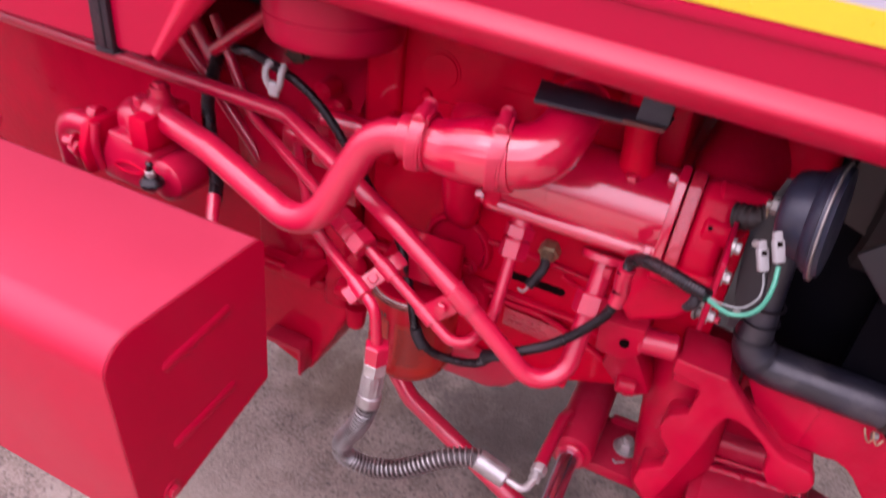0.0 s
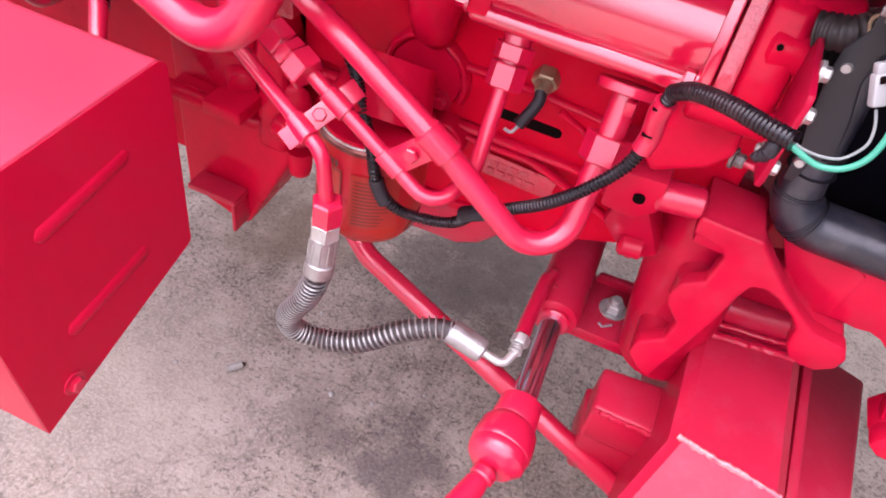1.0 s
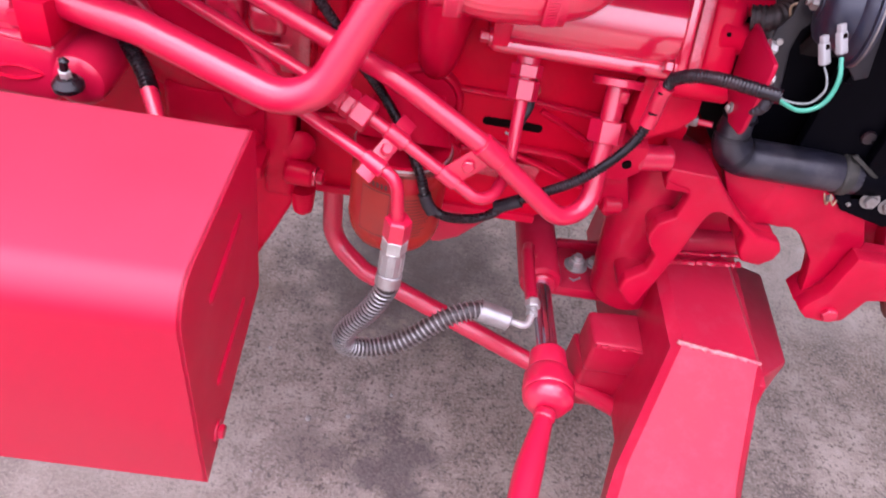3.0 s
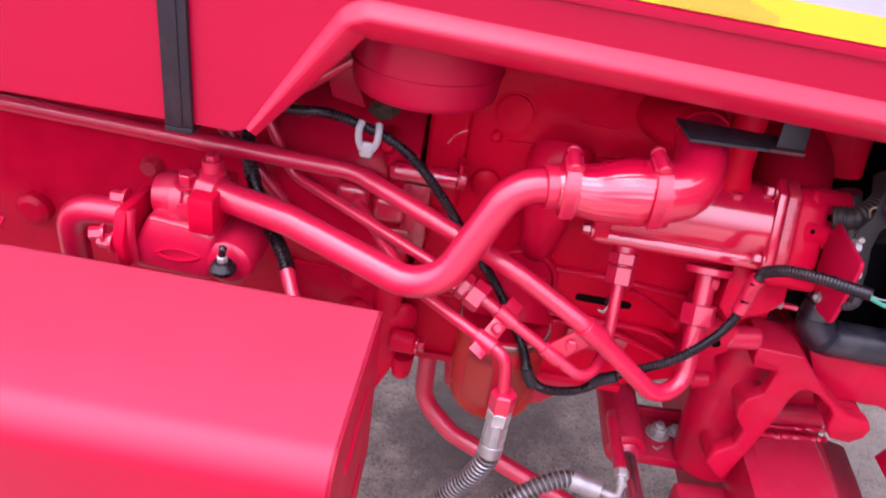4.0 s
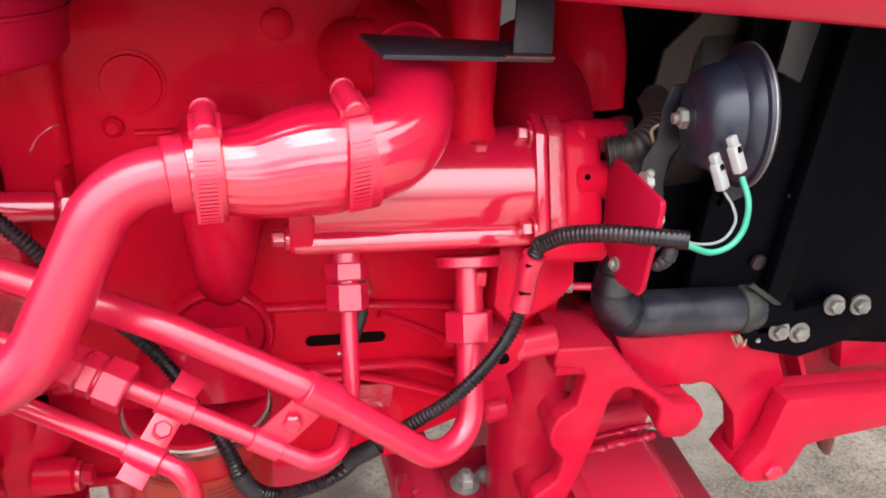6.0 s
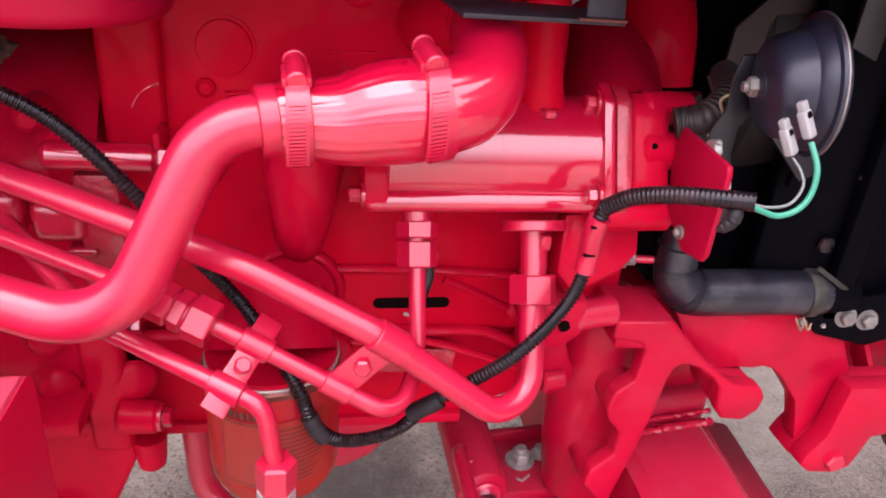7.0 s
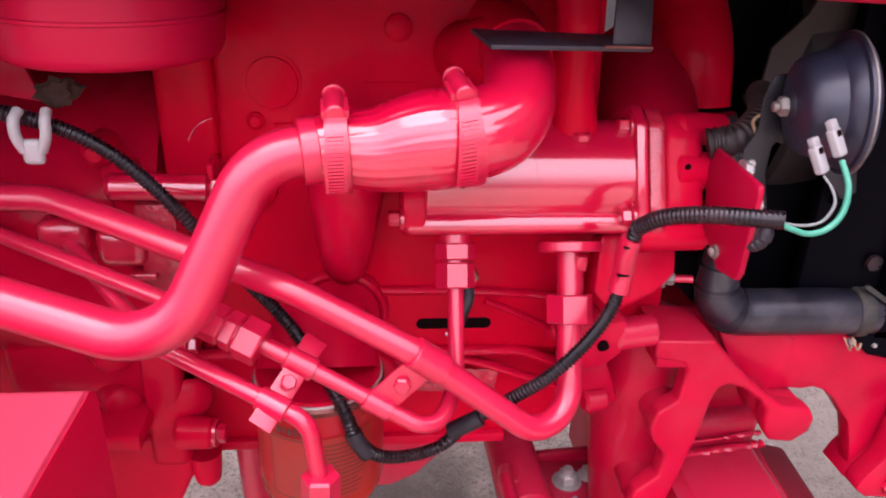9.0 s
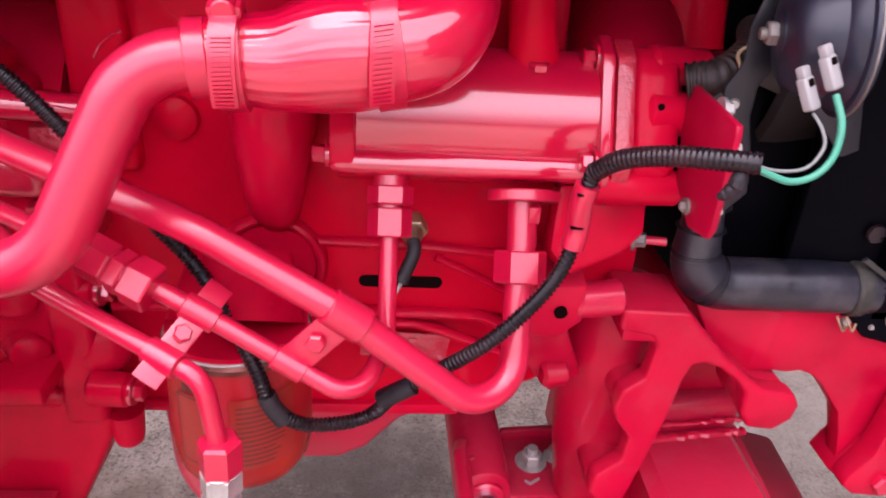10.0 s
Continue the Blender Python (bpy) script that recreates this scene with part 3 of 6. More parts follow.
# ---------------------------------------------------------------- air cleaner
AX, AY = -0.150, 0.410
cleaner = thing("air_cleaner", (AX, AY, 1.05), "red round oil-bath air cleaner bowl with a clamped seam", "air cleaner")
part("bowl", tube([(AX, AY, 1.0620), (AX, AY, 1.0625), (AX, AY, 1.0640), (AX, AY, 1.067), (AX, AY, 1.071), (AX, AY, 1.092)],
                  [0.02, 0.064, 0.0685, 0.0712, 0.0725, 0.0745], 48), red_sheet, cleaner)
part("seam", tube([(AX, AY, 1.090), (AX, AY, 1.0910), (AX, AY, 1.0930), (AX, AY, 1.094)], [0.0735, 0.0757, 0.0757, 0.0735], 48), red_sheet, cleaner)
part("upper_body", tube([(AX, AY, 1.092), (AX, AY, 1.16), (AX, AY, 1.30), (AX, AY, 1.36)], [0.0745, 0.0755, 0.0755, 0.05], 48), red_sheet, cleaner)
part("stay", box((AX - 0.02, 0.47, 1.13), (AX + 0.02, 0.60, 1.15), 0.003), red_cast, cleaner)

# ---------------------------------------------------------------- engine block and gear housing
BY = 0.475                     # side face of the engine block
engine = thing("engine_block", (0.05, 0.62, 0.55), "red painted cast-iron tractor engine block", "engine")
bl = bmesh.new()
add_prism(bl, [(-0.145, BY, 0.79), (0.30, BY, 0.77), (0.30, BY, 0.975), (0.215, BY, 0.995), (0.205, BY, 1.30), (-0.145, BY, 1.30)], (0, 0.33, 0), 0.006)
add_prism(bl, [(-0.185, BY + 0.02, 0.665), (-0.12, BY + 0.02, 0.655), (0.15, BY + 0.02, 0.655), (0.235, BY + 0.02, 0.69), (0.29, BY + 0.012, 0.80), (-0.185, BY + 0.012, 0.80)], (0, 0.30, 0), 0.008)
part("crankcase", bl, red_block, engine)
def rib(points, r, flat=0.6):
    bm = tube([V(x, 0, z) for x, z in points], r, 12)
    for v in bm.verts:
        v.co.y = BY + v.co.y * flat
    return bm


part("ledge_rib", rib([(0.028, 0.843), (0.10, 0.8425), (0.165, 0.8375), (0.200, 0.834)], 0.0045, 1.4), red_cast, engine)
part("slant_rib", rib([(0.127, 0.831), (0.150, 0.821), (0.190, 0.800)], 0.0035, 1.6), red_cast, engine)
ball = bmesh.new()
add_dome(ball, (0.197, BY + 0.004, 0.795), 0.010, (0, -1, 0), 1.1)
part("rib_boss", ball, red_cast, engine)
part("long_rail", rib([(-0.14, 0.778), (0.15, 0.7765), (0.17, 0.775), (0.19, 0.766), (0.24, 0.742)], 0.005, 1.6), red_cast, engine)
part("long_rail", rib([(0.02, 0.766), (0.113, 0.7655), (0.136, 0.7585), (0.175, 0.744), (0.216, 0.728)], 0.004, 1.6), red_cast, engine)
part("upper_ledge", rib([(-0.056, 0.9955), (0.00, 0.9985), (0.045, 0.9985), (0.10, 0.997)], 0.0025, 1.2), red_block, engine)
part("upper_ledge", rib([(0.018, 1.031), (0.060, 1.0315)], 0.0016, 0.8), red_block, engine)
# thin raised arc shaped after the highlight on the block's corner
part("corner_glint", tube(smooth_path([(-0.122, BY - 0.0115, 0.986), (-0.116, BY - 0.012, 0.996), (-0.107, BY - 0.012, 1.003), (-0.102, BY - 0.011, 1.005)], 4), 0.0012, 10), red_gloss, engine)
part("rough_boss", tube([(-0.073, BY + 0.004, 0.942), (-0.073, BY - 0.006, 0.942), (-0.073, BY - 0.009, 0.942), (-0.073, BY - 0.011, 0.942)], [0.018, 0.016, 0.011, 0.005], 28), red_block, engine)
plug = bmesh.new()
add_cyl(plug, (-0.055, BY + 0.005, 1.031), (-0.055, BY - 0.0012, 1.031), 0.0235, seg=36)
add_cyl(plug, (-0.055, BY - 0.001, 1.031), (-0.055, BY - 0.0030, 1.031), 0.0208, 0.0200, seg=36)
part("core_plug", plug, red_block, engine)
for (bx, bz, br) in [(-0.07, 1.000, 0.008), (0.045, 1.075, 0.012)]:
    part("boss", tube([(bx, BY + 0.004, bz), (bx, BY - 0.003, bz), (bx, BY - 0.006, bz)], [br, br * 0.9, br * 0.5], 20), red_block, engine)
# upright rib, pocket and the rounded distributor boss behind the pipe
part("water_jacket", prism([(-0.145, BY - 0.012, 0.90), (-0.10, BY - 0.012, 0.90), (-0.098, BY - 0.012, 1.28), (-0.145, BY - 0.012, 1.28)],
                           (0, 0.03, 0), 0.008, 3), red_block, engine)
funnel = tube([(0.005, 0.470, 0.9965), (0.005, 0.466, 0.992), (0.004, 0.456, 0.970), (0.002, 0.448, 0.935), (0.001, 0.446, 0.905), (0.0, 0.452, 0.886), (0.0, 0.465, 0.874), (0.0, 0.480, 0.868)],
              [0.034, 0.036, 0.034, 0.029, 0.0235, 0.021, 0.018, 0.012], 28)
part("injection_boss", funnel, red_cast, engine)
MX, MZ = -0.007, 0.822
cap = bmesh.new()
add_cyl(cap, (MX, BY + 0.01, MZ), (MX, BY - 0.006, MZ), 0.038, 0.037, seg=40, chamfer=0.002)
part("filter_mount", cap, red_cast, engine)
arch = [(MX + 0.0405 * math.cos(radians(a)), MZ + 0.0405 * math.sin(radians(a))) for a in range(-25, 206, 10)]
part("mount_arch", rib(arch, 0.005, 2.0), red_cast, engine)
part("mount_bolt", bolt((-0.032, BY - 0.006, 0.815), (0, -1, 0), 0.014, 0.010), red_gloss, engine)
part("mount_bolt", bolt((0.012, BY - 0.006, 0.800), (0, -1, 0), 0.013, 0.009), red_gloss, engine)
nub = bmesh.new()
add_cyl(nub, (-0.008, 0.440, 0.780), (-0.007, 0.431, 0.829), 0.0095, 0.0105, seg=20)
add_dome(nub, (-0.007, 0.431, 0.828), 0.0115, (0, -0.15, 1), 0.85)
part("mount_nub", nub, red_pipe, engine)
part("mount_web", prism([(-0.020, 0.440, 0.825), (-0.001, 0.440, 0.825), (0.006, 0.440, 0.78), (-0.028, 0.440, 0.78)], (0, 0.03, 0), 0.004, 3), red_cast, engine)
face = bmesh.new()
add_cyl(face, (0.020, BY + 0.005, 0.760), (0.020, BY - 0.016, 0.758), 0.026, 0.0255, seg=32, chamfer=0.0015)
part("plug_face", face, red_cast, engine)
SX0, SX1, SZ, SR = 0.069, 0.129, 0.8065, 0.0055
ends = [(SX1 + SR * math.cos(radians(a)), SZ + SR * math.sin(radians(a))) for a in range(-90, 91, 18)] + \
       [(SX0 + SR * math.cos(radians(a)), SZ + SR * math.sin(radians(a))) for a in range(90, 271, 18)]
part("slot", prism([(x, BY + 0.001, z) for x, z in ends], (0, -0.0016, 0)), dark_hole, engine, "dark cast slot")
part("name_pad", prism([(0.066, BY, 0.731), (0.142, BY, 0.727), (0.145, BY, 0.754), (0.066, BY, 0.757)], (0, -0.002, 0), 0.001), red_rough, engine)
for z0, x0, widths in [(0.7445, 0.074, (7, 5, 8, 6)), (0.7345, 0.072, (6, 7, 5, 6, 8))]:
    x = x0
    for w in widths:
        part("cast_mark", box((x, BY - 0.0036, z0), (x + w * 0.0013, BY - 0.0015, z0 + 0.0065), 0.0008), red_rough, engine)
        x += w * 0.0013 + 0.0026
part("block_bolt", bolt((0.255, BY - 0.001, 0.905), (0, -1, 0), 0.014, 0.010), red_gloss, engine)

# oil pan and rear engine plate
pan = thing("oil_pan", (0.06, 0.62, 0.56), "red pressed-steel engine oil pan", "oil pan")
pb = bmesh.new()
add_prism(pb, [(-0.09, 0.515, 0.665), (0.17, 0.515, 0.665), (0.135, 0.520, 0.632), (0.105, 0.525, 0.612), (0.072, 0.53, 0.570), (0.045, 0.535, 0.552), (-0.045, 0.535, 0.548), (-0.08, 0.53, 0.570)],
          (0, 0.25, 0), 0.010, 3)
part("sump", pb, red_pipe, pan)
part("pan_rail", box((-0.14, 0.488, 0.652), (0.16, 0.80, 0.664), 0.003), red_cast, pan)

bell = thing("gear_housing", (-0.4, 0.62, 0.5), "red cast gearbox and flywheel housing", "gearbox")
hb = bmesh.new()
add_prism(hb, [(-0.150, 0.445, 0.67), (-0.185, 0.445, 0.67), (-0.185, 0.445, 0.96), (-0.150, 0.445, 0.96)], (0, 0.36, 0), 0.008, 3)
part("flange", hb, red_cast, bell)
hb = bmesh.new()
add_prism(hb, [(-0.18, 0.485, 0.58), (-1.1, 0.46, 0.58), (-1.1, 0.46, 1.005), (-0.40, 0.46, 1.005), (-0.33, 0.48, 0.965), (-0.18, 0.50, 0.94)], (0, 0.32, 0), 0.01)
part("case", hb, red_cast, bell)
for zc in (0.66, 0.83):
    rib = bmesh.new()
    add_prism(rib, [(-0.185, 0.46, zc), (-0.185, 0.46, zc + 0.012), (-0.30, 0.475, zc + 0.012), (-0.30, 0.475, zc)], (0, 0.04, 0), 0.003)
    part("case_rib", rib, red_cast, bell)
part("bell", tube([(-0.150, 0.60, 0.870), (-0.152, 0.60, 0.870), (-0.200, 0.60, 0.870), (-0.280, 0.60, 0.868), (-0.325, 0.60, 0.864), (-0.350, 0.60, 0.860), (-0.36, 0.60, 0.86)],
                 [0.130, 0.158, 0.161, 0.158, 0.145, 0.118, 0.08], 56), red_cast, bell)
part("bell_boss", tube([(-0.186, 0.465, 0.984), (-0.186, 0.440, 0.983), (-0.186, 0.434, 0.983)], [0.012, 0.0115, 0.006], 20), red_cast, bell)
part("bell_boss", tube([(-0.178, 0.470, 0.962), (-0.176, 0.452, 0.960), (-0.175, 0.447, 0.960)], [0.014, 0.013, 0.008], 20), red_cast, bell)
for x0, x1, z0, z1 in [(-0.238, -0.199, 0.893, 0.932), (-0.195, -0.155, 0.890, 0.924), (-0.172, -0.150, 0.880, 0.886)]:
    part("rough_pad", box((x0, 0.426, z0), (x1, 0.468, z1), min(0.010, (z1 - z0) * 0.4), steps=4), red_pad, bell)
part("mount_pad", box((-0.163, 0.432, 0.850), (-0.131, 0.480, 0.944), 0.004), red_rough, bell)
for (bx, by, bz) in [(-0.128, 0.430, 0.714), (-0.148, 0.448, 0.80)]:
    b = cyl((bx - 0.03, by + 0.014, bz), (bx + 0.006, by + 0.010, bz), 0.016, 0.0145, seg=24, chamfer=0.004)
    part("flange_boss", b, red_cast, bell)
    part("flange_bolt", bolt((bx + 0.006, by + 0.010, bz), (1, -0.1, 0), 0.015, 0.010), red_gloss, bell)
part("lower_case", prism([(-0.150, 0.456, 0.80), (-0.150, 0.456, 0.67), (-0.153, 0.456, 0.650), (-0.180, 0.456, 0.590), (-0.212, 0.456, 0.524), (-0.222, 0.456, 0.519), (-0.300, 0.456, 0.548), (-0.300, 0.456, 0.80)], (0, 0.10, 0), 0.006, 3), red_cast, bell)
bump = bmesh.new()
add_dome(bump, (-0.146, 0.455, 0.742), 0.021, (0.4, -1, 0.1), 0.35)
part("case_dome", bump, red_cast, bell)
for (bx, bz) in [(-0.201, 0.745), (-0.203, 0.795)]:
    bump = bmesh.new()
    add_cyl(bump, (bx - 0.02, 0.47, bz), (bx, 0.446, bz), 0.016, 0.0155, seg=22, chamfer=0.003)
    add_dome(bump, (bx, 0.446, bz), 0.0155, (0.6, -1, 0.1), 0.3)
    part("case_dome", bump, red_cast, bell)
part("case_shelf", box((-0.224, 0.405, 0.724), (-0.178, 0.46, 0.741), 0.003), red_cast, bell)
part("drain_plug", tube([(-0.140, 0.462, 0.675), (-0.140, 0.462, 0.650), (-0.140, 0.462, 0.642), (-0.140, 0.462, 0.638)], [0.0155, 0.0135, 0.012, 0.008], 22), red_cast, bell)
skirt = bmesh.new()
add_prism(skirt, [(-0.19, 0.44, 0.72), (-0.19, 0.50, 0.60), (-0.19, 0.60, 0.56), (-0.19, 0.60, 0.74)], (-0.10, 0, 0), 0.004)
part("clutch_skirt", skirt, red_cast, bell)

# dowel rod with a nut on the block
rod = thing("stud_rod", (-0.165, 0.42, 0.963), "short red painted stud rod with a nut", "rod")
part("shank", cyl((-0.178, 0.424, 0.962), (-0.103, 0.438, 0.955), 0.0105, seg=18, chamfer=0.004), red_gloss, rod)
part("nut", hexa((-0.104, 0.438, 0.955), (-0.096, 0.440, 0.954), 0.017), red_gloss, rod)
part("lug", box((-0.1045, 0.436, 0.945), (-0.0995, 0.475, 0.975), 0.002), red_cast, rod)

# ---------------------------------------------------------------- coolant pipe
coolant = thing("coolant_pipe", (-0.13, 0.30, 0.90), "thick bent red steel coolant pipe with welded bends", "pipe")
P1 = filleted([(-0.345, 0.350, 0.938), (-0.262, 0.333, 0.930), (-0.108, 0.298, 0.893), (-0.047, 0.322, 1.0185), (0.012, 0.331, 1.022)],
              {1: 0.12, 2: 0.055, 3: 0.045}, 12)
part("tube", tube(P1, 0.0163, 28), red_pipe, coolant)
part("bead", tube([V(-0.0215, 0.3257, 1.0198), V(-0.0205, 0.3259, 1.0199), V(-0.0105, 0.3275, 1.0206), V(-0.0095, 0.3277, 1.0207)], [0.0195, 0.0213, 0.0213, 0.0195], 28), red_pipe, coolant)
hose_pts = smooth_path([(-0.020, 0.3262, 1.0200), (-0.002, 0.329, 1.0205), (0.028, 0.330, 1.0205), (0.055, 0.330, 1.0262), (0.080, 0.331, 1.0295),
                        (0.102, 0.337, 1.034), (0.115, 0.348, 1.043), (0.1215, 0.366, 1.056), (0.124, 0.398, 1.070)], 6)
hr = []
for k in range(len(hose_pts)):
    f = k / (len(hose_pts) - 1)
    hr.append(float(np.interp(f, [0, 0.1, 0.18, 0.25, 0.32, 0.39, 0.44, 0.49, 0.54, 0.62, 0.72, 0.85, 1], [0.0185, 0.0218, 0.0238, 0.0265, 0.0298, 0.0319, 0.0318, 0.0302, 0.0296, 0.0290, 0.0274, 0.0250, 0.024])))
hose = thing("connector_hose", (0.06, 0.33, 1.0), "red painted rubber elbow hose with two worm clamps", "hose")
RS = 144
rub = tube(hose_pts, hr, RS)
rub.verts.ensure_lookup_table()
for k, p in enumerate(hose_pts):
    f = k / (len(hose_pts) - 1)
    for i in range(RS):
        v = rub.verts[k * RS + i]
        a = 2 * math.pi * i / RS
        w = noise.noise(V(f * 2.5, math.cos(a) * 7, math.sin(a) * 7)) + 0.7 * noise.noise(V(f * 4.0, math.cos(a) * 15 + 7, math.sin(a) * 15))
        v.co += (v.co - p).normalized() * 0.0006 * w * min(1.0, max(0.25, 1.6 - 2.0 * f))
part("rubber", rub, red_hose, hose)
for (c, tdir, r, tilt) in [(V(0.002, 0.3292, 1.0208), V(1, 0.06, 0.05), 0.0276, 0), (V(0.081, 0.3312, 1.0292), V(1, 0.14, 0.16), 0.0318, 0)]:
    tdir.normalize()
    cb = part("clamp_band", tube([c - tdir * 0.0072, c - tdir * 0.0068, c + tdir * 0.0068, c + tdir * 0.0072], [r - 0.001, r + 0.0006, r + 0.0006, r - 0.001], 40), red_pipe, hose, "red painted worm clamp band")
    up = (V(0, -0.22, 0.97) - tdir * V(0, -0.22, 0.97).dot(tdir)).normalized()
    side = tdir.cross(up).normalized()
    top = c + up * (r + 0.002)
    wb = bmesh.new()
    add_cyl(wb, top - side * 0.015, top + side * 0.012, 0.0062, seg=16, chamfer=0.001)
    part("worm_screw", hexa(top - side * 0.021, top - side * 0.014, 0.0095), red_pipe, cb)
    part("screw_collar", cyl(top - side * 0.0165, top - side * 0.0140, 0.0072, seg=20, chamfer=0.0005), red_pipe, cb)
    saddle_mx = Matrix(((tdir.x, side.x, up.x, c.x), (tdir.y, side.y, up.y, c.y), (tdir.z, side.z, up.z, c.z), (0, 0, 0, 1)))
    part("housing_foot", box((-0.0085, -0.010, r - 0.003), (0.0085, 0.009, r + 0.0035), 0.0012, saddle_mx), red_pipe, cb)
    part("screw_housing", wb, red_pipe, cb)
    tail = bmesh.new()
    rows = []
    for i in range(15):
        a = -0.95 + i * 0.115
        d = (V(0, -1, 0) * math.cos(a) + V(0, 0, -1) * math.sin(a)).normalized()
        lift = 0.0018 + 0.0042 * max(0.0, a - 0.1) ** 1.5
        rows.append([tail.verts.new(c + d * (r + lift + h) + tdir * w) for w, h in ((-0.0066, 0.0), (-0.0066, 0.0011), (0.0066, 0.0011), (0.0066, 0.0))])
    for a_, b_ in zip(rows, rows[1:]):
        for i in range(4):
            tail.faces.new((a_[i], a_[(i + 1) % 4], b_[(i + 1) % 4], b_[i]))
    tail.faces.new(rows[0])
    tail.faces.new(rows[-1][::-1])
    part("band_tail", tail, red_pipe, cb, "free toothed end of the clamp band")
    teeth = bmesh.new()
    for i in range(17):
        a = -0.55 + i * 0.072
        d = (V(0, -1, 0) * math.cos(a) + V(0, 0, -1) * math.sin(a)).normalized()
        p = c + d * (r + 0.0028 + 0.0042 * max(0.0, a - 0.1) ** 1.5)
        tt = tdir.cross(d).normalized()
        bx = Matrix(((tdir.x, tt.x, d.x, p.x), (tdir.y, tt.y, d.y, p.y), (tdir.z, tt.z, d.z, p.z), (0, 0, 0, 1)))
        add_box(teeth, (-0.0048, -0.0007, -0.0004), (0.0048, 0.0007, 0.0013), 0.0, bx)
    part("band_teeth", teeth, red_pipe, cb)

# ---------------------------------------------------------------- hydraulic pump, leaning with its ports
PU, PV = V(0, 0.4305, 0.9026), V(0, 0.9026, -0.4305)     # the pump's own up and inward
PO = V(0.041, 0.388, 0.950)


def pp(x, v, u):
    return V(x, PO.y, PO.z) + PV * v + PU * u


PM = Matrix(((1, PV.x, PU.x, 0), (0, PV.y, PU.y, PO.y), (0, PV.z, PU.z, PO.z), (0, 0, 0, 1)))
pump = thing("hydraulic_pump", pp(0.14, 0.03, 0.0), "glossy red cylindrical hydraulic pump with bolted end flange", "pump")
part("barrel", cyl(pp(0.062, 0.036, 0.035), pp(0.226, 0.036, 0.035), 0.0468, seg=56, chamfer=0.002), red_gloss, pump)
part("section_ring", cyl(pp(0.108, 0.036, 0.035), pp(0.1092, 0.036, 0.035), 0.0471, seg=56), red_gloss, pump)
part("section_ring", cyl(pp(0.146, 0.036, 0.035), pp(0.1470, 0.036, 0.035), 0.0470, seg=56), red_gloss, pump)
part("rear_plate", prism([pp(0.046, -0.001, -0.008), pp(0.046, 0.06, -0.008), pp(0.046, 0.074, 0.03), pp(0.046, 0.06, 0.066), pp(0.046, 0.01, 0.066), pp(0.046, -0.003, 0.035)],
                         (0.018, 0, 0), 0.003), red_cast, pump)
part("rail", box((0.046, -0.0005, -0.0125), (0.226, 0.062, 0.0045), 0.0065, PM, 4), red_gloss, pump)
for uu in (0.0, 0.058):
    part("tie_bolt", bolt(pp(0.046, 0.006, uu), (-1, 0, 0), 0.0105, 0.011), red_gloss, pump)
fl = bmesh.new()
add_prism(fl, [pp(0.222, -0.014, 0.0), pp(0.222, -0.004, -0.016), pp(0.222, 0.06, -0.016), pp(0.222, 0.078, 0.0), pp(0.222, 0.078, 0.070), pp(0.222, 0.064, 0.086),
               pp(0.222, 0.0, 0.086), pp(0.222, -0.014, 0.070)], (0.009, 0, 0), 0.002)
part("flange_plate", fl, red_gloss, pump)
fl = bmesh.new()
add_prism(fl, [pp(0.2325, -0.012, 0.0), pp(0.2325, -0.002, -0.014), pp(0.2325, 0.06, -0.014), pp(0.2325, 0.076, 0.0), pp(0.2325, 0.076, 0.069), pp(0.2325, 0.062, 0.084),
               pp(0.2325, 0.0, 0.084), pp(0.2325, -0.012, 0.069)], (0.013, 0, 0), 0.0025)
part("gasket_plate", fl, red_rough, pump)
fl = bmesh.new()
add_prism(fl, [pp(0.2455, -0.009, 0.004), pp(0.2455, 0.002, -0.012), pp(0.2455, 0.06, -0.012), pp(0.2455, 0.074, 0.004), pp(0.2455, 0.074, 0.064), pp(0.2455, 0.06, 0.082),
               pp(0.2455, 0.004, 0.082), pp(0.2455, -0.009, 0.066)], (0.033, 0, 0), 0.009, 4)
add_cyl(fl, pp(0.258, 0.006, 0.068), pp(0.304, 0.014, 0.072), 0.0145, 0.0120, seg=20, chamfer=0.003)
add_cyl(fl, pp(0.255, 0.004, 0.036), pp(0.286, 0.004, 0.036), 0.017, 0.015, seg=24, chamfer=0.003)
add_cyl(fl, pp(0.222, 0.010, -0.014), pp(0.285, 0.010, -0.014), 0.013, 0.012, seg=20, chamfer=0.003)
part("end_cap", fl, red_cast, pump)
part("port_hole", cyl(pp(0.2620, -0.0136, 0.037), pp(0.2620, -0.0110, 0.037), 0.0023, seg=20), dark_hole, pump, "small drilled hole")
for (v_, u_) in [(0.002, 0.070), (0.062, 0.070), (-0.002, 0.0)]:
    part("flange_bolt", bolt(pp(0.222, v_, u_), (-1, 0, 0), 0.012, 0.010), red_gloss, pump)
part("drive_case", tube([pp(0.25, 0.04, 0.03), pp(0.262, 0.06, 0.06), pp(0.275, 0.11, 0.11), pp(0.285, 0.15, 0.16)], [0.032, 0.040, 0.048, 0.05], 24), red_cast, pump)
